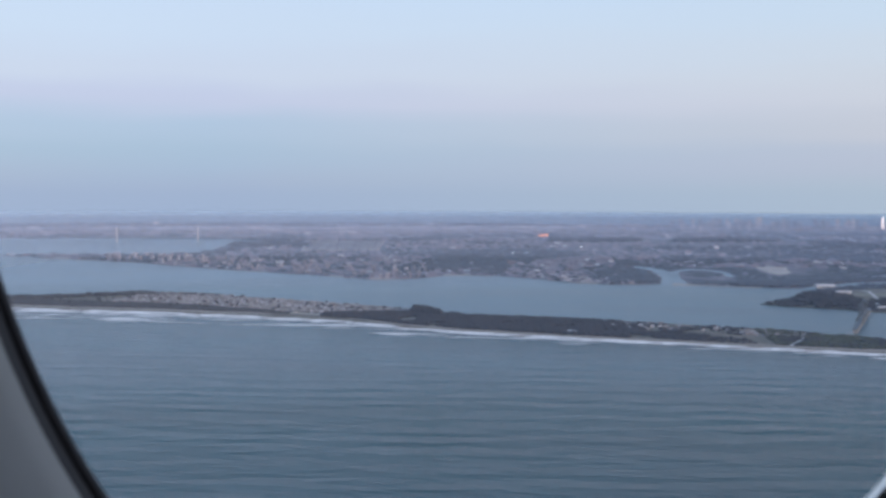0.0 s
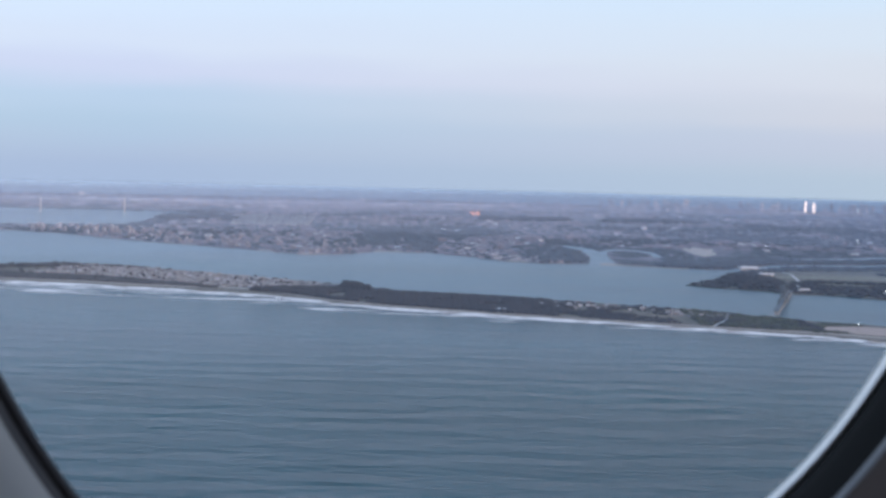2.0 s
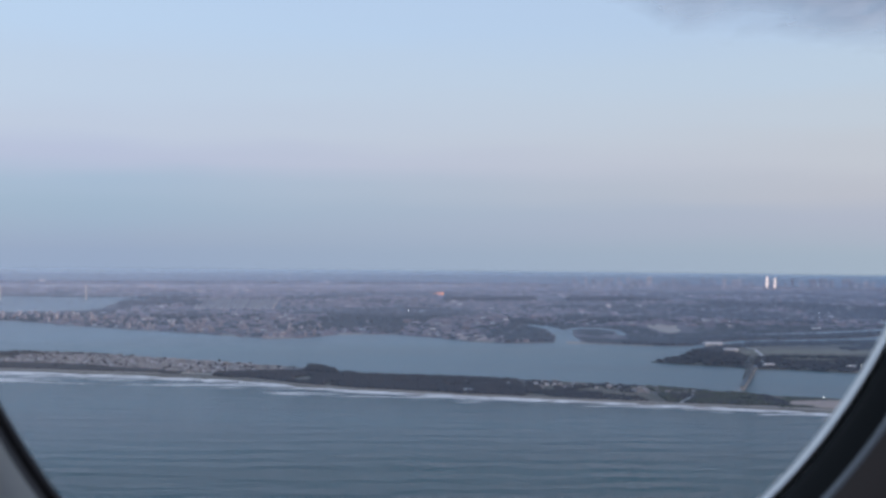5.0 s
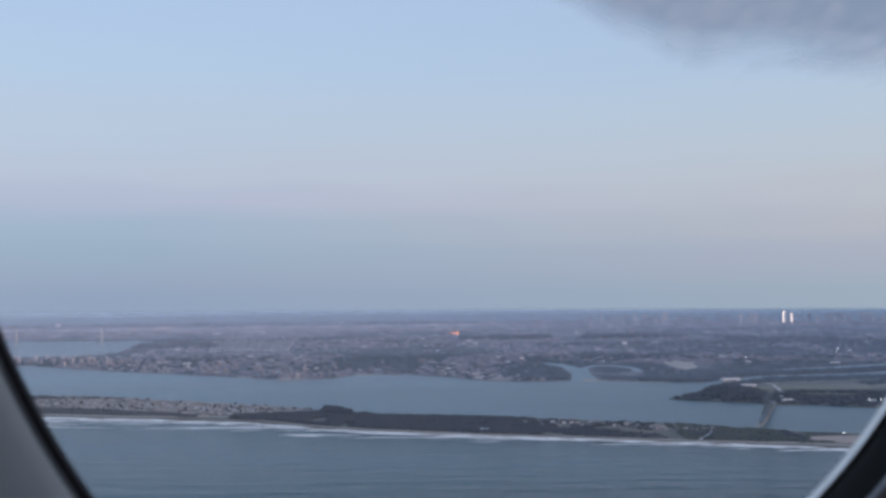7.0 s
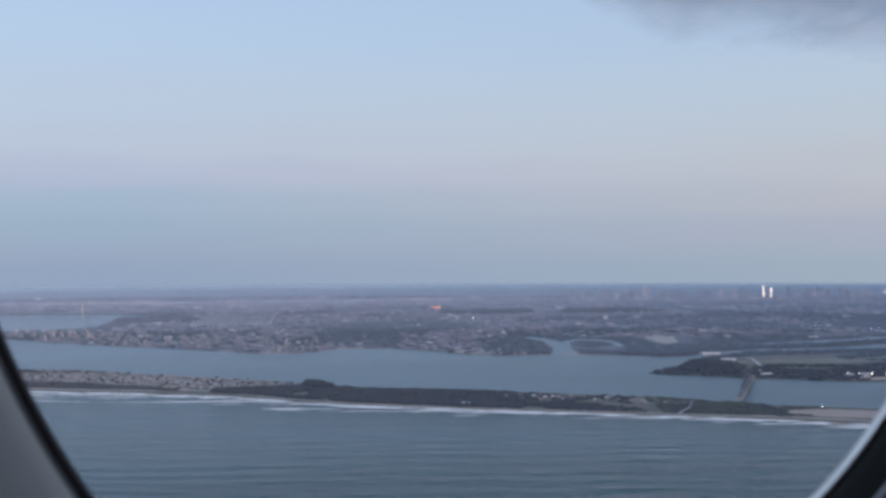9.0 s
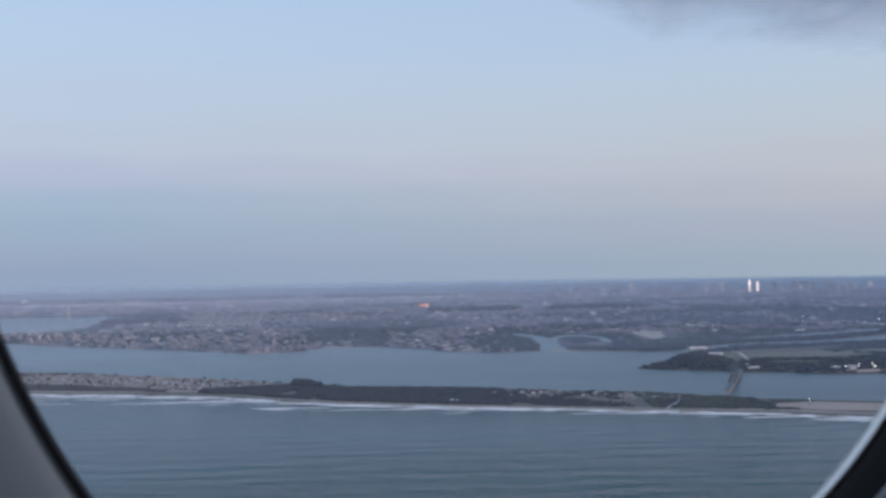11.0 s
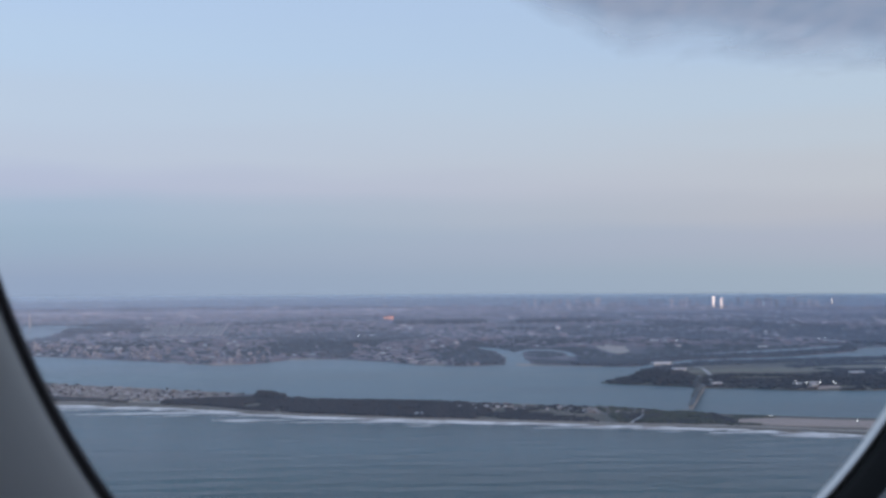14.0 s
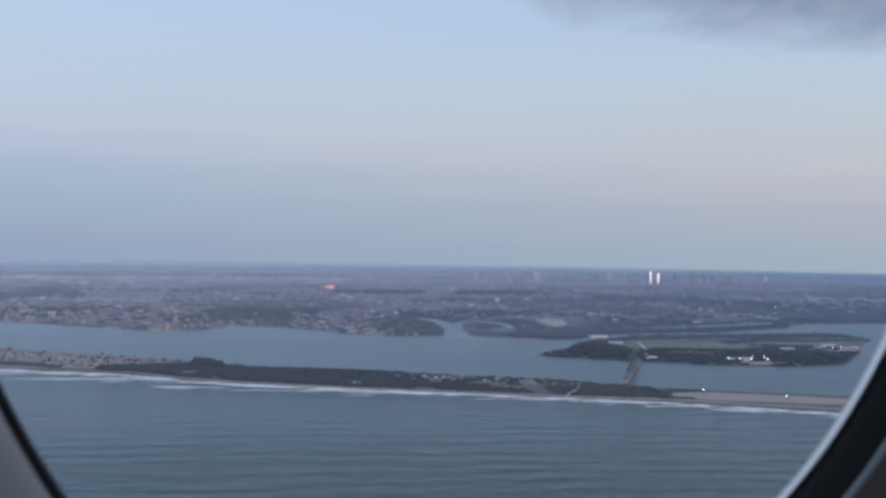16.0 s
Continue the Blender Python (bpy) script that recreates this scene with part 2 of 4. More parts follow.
M_BRICK = island_material("brick_towers", [(0, (0.22, 0.18, 0.192)), (0.4, (0.29, 0.245, 0.257)), (0.7, (0.45, 0.395, 0.41))], 0.85, True)
M_GREYT = island_material("grey_towers", [(0, (0.40, 0.385, 0.42)), (0.3, (0.20, 0.205, 0.24)), (0.55, (0.32, 0.305, 0.34)), (0.8, (0.64, 0.62, 0.64))], 0.7, True)
M_WALL = island_material("house_walls", [(0, (0.47, 0.455, 0.425)), (0.25, (0.33, 0.305, 0.275)), (0.48, (0.54, 0.525, 0.51)), (0.62, (0.25, 0.23, 0.21)), (0.85, (0.39, 0.37, 0.345))], 0.8, True)
M_ROOF = island_material("house_roofs", [(0, (0.13, 0.13, 0.115)), (0.3, (0.20, 0.185, 0.165)), (0.55, (0.09, 0.095, 0.09)), (0.78, (0.28, 0.265, 0.24))], 0.9, True)
M_PANE = material("dark_panes", (0.05, 0.06, 0.08), 0.15)
M_WHITE = material("bright_glazed_facade", (0.92, 0.93, 0.92), 0.45, 1.0)
# the low sun's orange and rose glints are put into these metal colours
M_GLINT_ORANGE = material("orange_glint_facade", (0.95, 0.42, 0.22), 0.5, 1.0)
M_GLINT_ROSE = material("rose_glint_facade", (0.80, 0.52, 0.44), 0.55, 1.0)
M_LIP = material("lip_highlight", (0.24, 0.235, 0.235), 0.4)
# for the left seal, and the left rim with its shade put into the colour
M_LEFT_ARC = material("brown_black_left_arc", (0.085, 0.070, 0.064), 0.75, 0.0, 0.1)
M_CONC = ground_material("concrete", [(0.4, (0.34, 0.33, 0.32)), (0.6, (0.42, 0.41, 0.39))], [(0.4, (0.32, 0.31, 0.30)), (0.65, (0.44, 0.42, 0.40))], 0.1, 1.2)
M_STEEL = ground_material("grey_green_steel", [(0.4, (0.085, 0.105, 0.115)), (0.6, (0.12, 0.135, 0.14))], [(0.4, (0.08, 0.10, 0.11)), (0.65, (0.13, 0.145, 0.15))], 0.2, 2.0, rough=0.6)
M_SAGE = ground_material("dry_grass", [(0.4, (0.15, 0.14, 0.095)), (0.6, (0.21, 0.185, 0.13))], [(0.4, (0.14, 0.13, 0.09)), (0.65, (0.21, 0.19, 0.14))], 0.03, 0.3)
M_PALE = material("pale_metal_roof", (0.58, 0.57, 0.56), 0.5)
M_CLOUD = material("cloud_vapour", (0.8, 0.8, 0.82), 1.0)
cn, cl, cb = tree_of(M_CLOUD)
c_dif, c_trl, c_tra = cn.new("ShaderNodeBsdfDiffuse"), cn.new("ShaderNodeBsdfTranslucent"), cn.new("ShaderNodeBsdfTransparent")
c_dif.inputs[0].default_value = c_trl.inputs[0].default_value = (0.72, 0.70, 0.72, 1)
c_both, c_mix, c_att = cn.new("ShaderNodeMixShader"), cn.new("ShaderNodeMixShader"), cn.new("ShaderNodeAttribute")
c_att.attribute_name = "thickness"
c_both.inputs[0].default_value = 0.6
cl.new(c_dif.outputs[0], c_both.inputs[1])
cl.new(c_trl.outputs[0], c_both.inputs[2])
cl.new(c_att.outputs["Fac"], c_mix.inputs[0])
cl.new(c_tra.outputs[0], c_mix.inputs[1])
cl.new(c_both.outputs[0], c_mix.inputs[2])
cl.new(c_mix.outputs[0], cn["Material Output"].inputs["Surface"])
cn.remove(cb)
M_PATH = ground_material("pale_path", [(0.4, (0.42, 0.40, 0.37)), (0.6, (0.52, 0.49, 0.45))], [(0.4, (0.40, 0.38, 0.35)), (0.65, (0.52, 0.50, 0.46))], 0.1, 1.0)
M_FLOOD = lamp_material("floodlight_glow", (1.0, 0.96, 0.88), 8.0)
M_FOAM = foam_material("surf_foam", 0.55, 0.075, 0.26, radians(-20))
M_FOAM2 = foam_material("broken_foam", 0.422, 0.020, 0.13, radians(-20))
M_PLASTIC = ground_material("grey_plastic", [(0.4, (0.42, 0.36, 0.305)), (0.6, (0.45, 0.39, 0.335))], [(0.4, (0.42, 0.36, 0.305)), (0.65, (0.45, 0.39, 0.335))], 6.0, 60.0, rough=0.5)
M_PANEL = ground_material("cabin_panel", [(0.4, (0.30, 0.28, 0.26)), (0.6, (0.33, 0.31, 0.29))], [(0.4, (0.30, 0.28, 0.26)), (0.65, (0.33, 0.31, 0.29))], 5.0, 60.0, rough=0.6)
for m_ in (M_PLASTIC, M_PANEL):
    for nd in m_.node_tree.nodes:
        if nd.type == "BUMP":
            nd.inputs["Strength"].default_value, nd.inputs["Distance"].default_value = 0.15, 0.0004
M_RUBBER = material("black_rubber", (0.018, 0.017, 0.016), 0.8, 0.0, 0.06)
M_RIM = material("bright_rim", (0.86, 0.80, 0.73), 0.36, 1.0)
# shaded side of the grey reveal, its shade put into a darker brown
M_REVEAL_DARK = material("shaded_reveal", (0.110, 0.078, 0.064), 0.7, 0.0, 0.08)
M_ALU = material("brushed_frame", (0.72, 0.74, 0.77), 0.4, 0.0)
M_ACRYLIC = bpy.data.materials.new("clear_acrylic")
M_ACRYLIC.use_nodes = True
an, al = M_ACRYLIC.node_tree.nodes, M_ACRYLIC.node_tree.links
an.remove(an["Principled BSDF"])
a_tr, a_gl, a_mx = an.new("ShaderNodeBsdfTransparent"), an.new("ShaderNodeBsdfGlossy"), an.new("ShaderNodeMixShader")
a_tr.inputs[0].default_value = (0.97, 0.985, 0.99, 1)
a_gl.inputs["Roughness"].default_value = 0.02
a_mx.inputs[0].default_value = 0.006
al.new(a_tr.outputs[0], a_mx.inputs[1])
al.new(a_gl.outputs[0], a_mx.inputs[2])
al.new(a_mx.outputs[0], an["Material Output"].inputs["Surface"])


# ---------------- mesh helpers ----------------
SWING = 0.0105      # how much the coast draws away towards the east


def lay(x, y):
    """From the plan to its place: the land swings away on its eastern side and comes nearer on its western one."""
    r, a = math.hypot(x, y), math.atan2(x, y)
    k = SWING * max(-0.6, min(0.6, a)) * float(np.interp(r, [2900, 4500], [1.0, 0.0]))
    q = EYE_H / (EYE_H / r - k) / r
    return x * q, y * q


def mesh_of(name, bm, mat):
    me = bpy.data.meshes.new(name)
    bm.to_mesh(me)
    bm.free()
    if mat:
        me.materials.append(mat)
    return me


def raw_mesh(name, verts, faces, mat):
    me = bpy.data.meshes.new(name)
    me.from_pydata([tuple(v) for v in verts], [], [tuple(f) for f in faces])
    me.update()
    if mat:
        me.materials.append(mat)
    return me


def part(name, bm, mat, parent, label=""):
    ob = new(name, mesh_of(name, bm, mat) if isinstance(bm, bmesh.types.BMesh) else bm)
    ob.parent = parent
    if label:
        ob["label"] = label
    return ob


def thing(name, label, category, group="", kind="", at=(0, 0, 0), turn=0.0):
    ob = new(name)
    ob.empty_display_size = 0.5
    ob.matrix_basis = pose(*(lay(at[0], at[1]) if at[2] < 10 else at[:2]), at[2], 0, 0, turn)
    return tagged(ob, label, category, group, kind)


def box(bm, cx, cy, z0, sx, sy, sz, turn=0.0, taper=1.0, bevel=0.0):
    m = Matrix.Translation((cx, cy, z0 + sz / 2)) @ Matrix.Rotation(turn, 4, "Z") @ Matrix.Diagonal((sx, sy, sz, 1))
    vs = bmesh.ops.create_cube(bm, size=1, matrix=m)["verts"]
    if taper != 1.0:
        for v in vs:
            if v.co.z > z0 + sz * 0.5:
                v.co.x, v.co.y = cx + (v.co.x - cx) * taper, cy + (v.co.y - cy) * taper
    if bevel:
        es = list({e for v in vs for e in v.link_edges})
        bmesh.ops.bevel(bm, geom=es, offset=bevel, segments=1, affect="EDGES")
    return vs


def beam(bm, a, b, w, d):
    a, b = Vector(a), Vector(b)
    q = (b - a).to_track_quat("Z", "Y").to_matrix().to_4x4()
    m = Matrix.Translation((a + b) / 2) @ q @ Matrix.Diagonal((w, d, (b - a).length, 1))
    bmesh.ops.create_cube(bm, size=1, matrix=m)


def wiggle(pts, step, amount, seed):
    """A shoreline: the corner points joined by short steps that wander a little."""
    out = []
    for (x0, y0), (x1, y1) in zip(pts, pts[1:]):
        k = max(1, int(math.hypot(x1 - x0, y1 - y0) / step))
        for i in range(k):
            f = i / k
            x, y = x0 + (x1 - x0) * f, y0 + (y1 - y0) * f
            nv = noise.noise_vector((x * 0.03 + seed, y * 0.03, seed)) + 0.6 * noise.noise_vector((x * 0.11, y * 0.11 + seed, seed))
            out.append((x + nv.x * amount, y + nv.y * amount))
    out.append(pts[-1])
    return out


def slab(name, outline, z_top, z_low, mat):
    """Land with a sloping rim, from its outline seen from above."""
    outline = [lay(x, y) for x, y in outline]
    n = len(outline)
    tris = geo.tessellate_polygon([[Vector((x, y, 0)) for x, y in outline]])
    verts = [(x, y, z_top) for x, y in outline] + [(x, y, z_low) for x, y in outline]
    area = sum(outline[i][0] * outline[(i + 1) % n][1] - outline[(i + 1) % n][0] * outline[i][1] for i in range(n))
    faces = []
    for a, b, c in tris:
        ax, ay = outline[a]
        bx, by = outline[b]
        cx, cy = outline[c]
        faces.append((a, b, c) if (bx - ax) * (cy - ay) - (by - ay) * (cx - ax) > 0 else (a, c, b))
    for i in range(n):
        j = (i + 1) % n
        faces.append((i, n + i, n + j, j) if area > 0 else (j, n + j, n + i, i))
    return raw_mesh(name, verts, faces, mat)


def strip(name, left, right, z, mat):
    """A band between two lines of equally many points."""
    k = len(left)
    verts = [(*lay(x, y), z) for x, y in left + right]
    return raw_mesh(name, verts, [(i, i + 1, k + i + 1, k + i) for i in range(k - 1)], mat)


def inside(x, y, poly):
    hit = False
    j = len(poly) - 1
    for i in range(len(poly)):
        xi, yi = poly[i]
        xj, yj = poly[j]
        if (yi > y) != (yj > y) and x < (xj - xi) * (y - yi) / (yj - yi) + xi:
            hit = not hit
        j = i
    return hit


# ---------------- sea and land ----------------
SEA_EDGE = [(-700, 905), (-446, 852), (-378, 833), (-306, 818), (-215, 790), (-135, 757), (-94, 724), (-57, 706), (12, 676), (78, 653),
            (125, 635), (182, 612), (223, 588), (272, 562), (420, 500)]
BAY_EDGE = [(-700, 950), (-450, 945), (-375, 985), (-300, 960), (-241, 922), (-196, 895), (-129, 850), (-95, 828), (-78, 812), (-62, 792), (14, 770),
            (89, 744), (124, 725), (170, 692), (204, 667), (277, 640), (305, 626), (420, 565)]


def sea_y(x):
    return float(np.interp(x, [p[0] for p in SEA_EDGE], [p[1] for p in SEA_EDGE]))


def bay_y(x):
    return float(np.interp(x, [p[0] for p in BAY_EDGE], [p[1] for p in BAY_EDGE]))


sea_rim = [(4950 * math.cos(a), 4950 * math.sin(a)) for a in np.linspace(0, 2 * math.pi, 97)[:-1]]
tagged(new("water", raw_mesh("water", [(x, y, 0) for x, y in sea_rim], [tuple(range(96))], M_SEA)),
       "slate blue sea with long low swells", "sea", kind="structure")

spit_front, spit_back = wiggle(SEA_EDGE, 9, 2.5, 3.0), wiggle(BAY_EDGE[::-1], 9, 4.0, 7.0)
tagged(new("ground", slab("ground", spit_front + spit_back, 0.8, -1.0, M_DUNE)),
       "sandy barrier spit with brown dune scrub", "land", kind="structure")

SHORE = [(-850, 1640), (-789, 1609), (-679, 1521), (-560, 1450), (-500, 1400), (-410, 1318), (-325, 1255), (-250, 1200), (-186, 1142), (-142, 1157),
         (-117, 1205), (-62, 1197), (-26, 1166), (14, 1107), (52, 1080), (100, 1085), (140, 1068), (190, 1044), (216, 1040), (281, 1105), (394, 1130),
         (480, 1180), (522, 1250), (560, 1266), (700, 1262), (1200, 1300), (2600, 1500)]
BACK = [(-2600, 2420), (-960, 2340), (-720, 2300), (-600, 2220), (-545, 2080), (-540, 1950), (-562, 1830), (-545, 1740), (-560, 1672), (-640, 1650),
        (-760, 1665), (-850, 1640)]
rim = [(4940 * math.sin(a), 4940 * math.cos(a)) for a in np.linspace(radians(60), radians(-51), 24)]
INLET = [(100, 1085), (107, 1141), (109, 1207), (103, 1271), (90, 1334), (96, 1366), (114, 1339), (125, 1286), (130, 1211), (128, 1138), (127, 1078)]
near = [p for p in SHORE if p[0] < 100]
beyond = [p for p in SHORE if p[0] > 130]
mainland = wiggle(near + INLET[:1], 14, 6.0, 11.0)[:-1] + wiggle(INLET, 8, 1.5, 4.0)[:-1] + wiggle(INLET[-1:] + beyond, 14, 6.0, 11.0) + rim + wiggle(BACK, 20, 7.0, 5.0)[:-1]
tagged(new("ground", slab("ground", mainland, 0.6, -1.0, M_TOWN)), "built-up mainland shore reaching to the horizon", "land", kind="structure")

ISLE = [(159, 888), (175, 872), (207, 852), (225, 836), (249, 828), (281, 808), (336, 795), (374, 808), (394, 841), (420, 884), (457, 950), (509, 1036),
        (492, 1100), (394, 1088), (290, 1075), (232, 1018), (212, 985), (198, 938), (159, 888)]
tagged(new("ground", slab("ground", wiggle(ISLE, 8, 3.0, 2.0)[:-1], 0.7, -1.0, M_MARSH)), "flat marshy airfield island with dark scrub", "land", kind="structure")

# the bay: calmer water between the spit and the mainland
bay = [(x, bay_y(x) - 8) for x in range(-690, 421, 10)] + [(1200, 560), (2600, 900), (2600, 1510), (1200, 1310), (700, 1275), (300, 1180), (150, 1400), (70, 1400), (0, 1200), (-300, 1300), (-690, 1640)]
tagged(new("water", slab("water", bay, 0.05, -0.5, M_BAY)), "calm grey blue bay water", "bay", kind="structure")

# beach, lot and surf
xs = list(range(-690, 421, 6))
wash = [sea_y(x) + 2.0 * noise.noise((x * 0.04, 3.1, 0)) for x in xs]
beach_w = [float(np.interp(x, [-700, -250, -215, -192, -165, -140, -60, 100, 150, 200, 420], [16, 14, 18, 32, 28, 14, 5, 5, 8, 14, 20])) for x in xs]
def slope(name, front, back, z0, z1, mat):
    k_ = len(front)
    verts = [(*lay(x, y), z0) for x, y in front] + [(*lay(x, y), z1) for x, y in back]
    return raw_mesh(name, verts, [(i, i + 1, k_ + i + 1, k_ + i) for i in range(k_ - 1)], mat)


tagged(new("beach", slope("beach", [(x, w - 6) for x, w in zip(xs, wash)], [(x, w + b + 3 * noise.noise((x * 0.05, 0, 9))) for x, w, b in zip(xs, wash, beach_w)], -0.05, 1.0, M_SAND)),
       "narrow pale sand beach along the surf", "beach", kind="structure")
lot = wiggle([(190, 634), (196, 648), (214, 652), (272, 628), (298, 611), (286, 594), (250, 603), (205, 620), (190, 634)], 6, 1.2, 8.0)[:-1]
tagged(new("pavement", slab("pavement", lot, 1.0, 0.5, M_LOT)), "broad tan sandy car park behind the beach", "car park", kind="structure")
foam_w = [(16 + 5 * noise.noise((x * 0.03, 1.7, 0)) + 3 * noise.noise((x * 0.11, 4.7, 0))) * float(np.interp(x, [-250, -100, 150], [1.0, 0.7, 0.62])) for x in xs]
tagged(new("surf", slope("surf", [(x, w - f) for x, w, f in zip(xs, wash, foam_w)], [(x, w + 1) for x, w in zip(xs, wash)], 0.12, 0.62, M_FOAM)),
       "white line of breaking surf on the beach", "surf", kind="structure")
tagged(new("surf", strip("surf", [(x, w - f - float(np.interp(x, [-300, -80, 60, 180], [44, 32, 18, 9]))) for x, w, f in zip(xs, wash, foam_w)], [(x, w - f + 3) for x, w, f in zip(xs, wash, foam_w)], 0.10, M_FOAM2)),
       "broken streaks of white foam off the beach", "surf", kind="structure")

def shore_y(x):
    return float(np.interp(x, [p[0] for p in SHORE], [p[1] for p in SHORE]))


for x0, x1, wide in ((-740, -330, 18), (-250, -152, 10), (-120, -20, 12), (20, 48, 10), (110, 190, 6)):
    line = list(range(x0, x1, 7))
    tagged(new("beach", slope("beach", [(x, shore_y(x) - 5 + 3 * noise.noise((x * 0.05, 2, 0))) for x in line],
                              [(x + 2, shore_y(x) + wide + 5 * noise.noise((x * 0.04, 7, 0))) for x in line], -0.05, 0.9, M_SAND)),
           "pale strip of sand along the town shore", "beach", kind="structure")

# far hills at the rim of the land
az = np.linspace(radians(-50), radians(58), 260)
hill = [(4700 * math.sin(a), 4700 * math.cos(a)) for a in az]
top = [5.0 + 3.5 * noise.noise((a * 9, 0, 0)) + 1.6 * noise.noise((a * 45, 2, 0)) for a in az]
hv = [(x, y, 0.2) for x, y in hill] + [(x * 1.01, y * 1.01, 0.6 + t) for (x, y), t in zip(hill, top)] + [(x * 1.05, y * 1.05, 0.2) for x, y in hill]
k = len(hill)
hf = [(i + 1, i, k + i, k + i + 1) for i in range(k - 1)] + [(k + i + 1, k + i, 2 * k + i, 2 * k + i + 1) for i in range(k - 1)]
tagged(new("backdrop", raw_mesh("backdrop", hv, hf, M_FARHILL)), "low wooded hills along the horizon", "hills", kind="structure")


# ---------------- woods and town (too many to count) ----------------
ICO = bmesh.new()
bmesh.ops.create_icosphere(ICO, subdivisions=1, radius=1)
ICO_V = np.array([v.co[:] for v in ICO.verts])
ICO_F = np.array([[v.index for v in f.verts] for f in ICO.faces])
ICO.free()
rng = np.random.default_rng(5)


def clumps(name, spots, mat, label, category):
    """Ragged tree crowns, one small lump for each spot (x, y, z, radius, height)."""
    sp = np.array([(*lay(q[0], q[1]), *q[2:]) for q in spots])
    n, nv = len(sp), len(ICO_V)
    jit = 1 + 0.32 * rng.standard_normal((n, nv, 1)).clip(-1.6, 1.6)
    v = ICO_V[None] * jit
    rad = np.stack([sp[:, 3], sp[:, 3], sp[:, 4] * 0.5], 1)
    v = v * rad[:, None, :] + np.stack([sp[:, 0], sp[:, 1], sp[:, 2] + sp[:, 4] * 0.42], 1)[:, None, :]
    f = ICO_F[None] + (np.arange(n) * nv)[:, None, None]
    return tagged(new(name, raw_mesh(name, v.reshape(-1, 3).tolist(), f.reshape(-1, 3).tolist(), mat)), label, category, kind="stuff")


def blocks(name, spots, mat, label, category):
    """Small buildings with a flat or a ridged roof: x, y, z, width, depth, height, turn, ridge."""
    verts, faces = [], []
    for x, y, z, w, d, h, a, ridge in spots:
        x, y = lay(x, y)
        c, sn, b = math.cos(a), math.sin(a), len(verts)
        for zz in (z, z + h):
            for ux, uy in ((-w, -d), (w, -d), (w, d), (-w, d)):
                verts.append((x + (ux * c - uy * sn) / 2, y + (ux * sn + uy * c) / 2, zz))
        faces += [(b, b + 1, b + 5, b + 4), (b + 1, b + 2, b + 6, b + 5), (b + 2, b + 3, b + 7, b + 6), (b + 3, b, b + 4, b + 7)]
        if ridge > 0:
            verts += [(x - w * c / 2, y - w * sn / 2, z + h + ridge), (x + w * c / 2, y + w * sn / 2, z + h + ridge)]
            faces += [(b + 4, b + 5, b + 9, b + 8), (b + 6, b + 7, b + 8, b + 9), (b + 7, b + 4, b + 8), (b + 5, b + 6, b + 9)]
        else:
            faces.append((b + 4, b + 5, b + 6, b + 7))
    return tagged(new(name, raw_mesh(name, verts, faces, mat)), label, category, kind="stuff")


ROWS = (-0.232, -0.150)     # bearings between which the terrace rows stand

ACCESS = [(131, 640), (138, 656), (147, 676), (155, 683), (170, 690), (182, 702)]


def on_access(x, y):
    return abs(x - float(np.interp(y, [q[1] for q in ACCESS], [q[0] for q in ACCESS]))) < 1.9 and y < 684


# dark wood along the spit
spots = []
for _ in range(24000):
    x = rng.uniform(-165, 190)
    lo = sea_y(x) + float(np.interp(x, [-165, -110, -60, 100, 150, 215], [16, 12, 9, 8, 12, 24]))
    hi = bay_y(x) - 4
    f = rng.uniform()
    if x < -105:
        hi = lo + (hi - lo) * float(np.interp(x, [-165, -105], [0.12, 0.8]))
    if x > 45 and rng.uniform() < (0.80 if 92 < x < 128 and f < 0.75 else 0.45):
        continue
    if x > 45 and f > 0.62 and rng.uniform() < 0.7:
        continue
    y = lo + (hi - lo) * f
    dens = noise.noise((x * 0.045, y * 0.045, 1.0))
    if on_access(x, y) or dens < (-0.35 if x < 45 else -0.05):
        continue
    if abs(x - 11) < 4 and -9 < y - 700 < 2:
        continue
    tall = 2.4 if -104 < x < -80 and f > 0.7 else 0.0
    low = float(np.interp(x, [20, 70], [1.0, 0.62]))
    spots.append((x, y, 0.8, rng.uniform(0.8, 1.7) * (0.4 + 0.6 * low), rng.uniform(1.5, 2.7) * low + tall))
clumps("woodland", spots, M_WOOD, "dark bare winter woodland on the spit", "woodland")
spots = []
for _ in range(3600):
    x = rng.uniform(125, 218)
    y = rng.uniform(sea_y(x) + 11 + max(0.0, x - 185) * 0.7, bay_y(x) - 3)
    if on_access(x, y) or x > 190 and inside(x, y, lot):
        continue
    if noise.noise((x * 0.06, y * 0.06, 4.0)) > -0.2:
        spots.append((x, y, 0.8, rng.uniform(0.6, 1.3), rng.uniform(0.8, 1.7) * (1.0 if x < 185 else 0.6)))
clumps("scrub", spots, M_GREEN, "olive green scrub behind the beach", "scrub")
spots = []
for _ in range(4200):
    x = rng.uniform(-520, -195)
    y = sea_y(x) + rng.uniform(20, float(np.interp(x, [-520, -300, -215, -195], [64, 54, 34, 26])))
    spots.append((x, y, 0.8, rng.uniform(1.2, 2.6), rng.uniform(0.6, 1.4)))
for _ in range(1500):
    x = rng.uniform(-520, -285)
    spots.append((x, bay_y(x) - rng.uniform(4, float(np.interp(x, [-520, -350, -285], [45, 34, 12]))), 0.8, rng.uniform(1.0, 2.2), rng.uniform(1.0, 2.2)))
clumps("scrub", spots, M_BRUSH, "dark brown brush on the dunes", "scrub")
spots = []
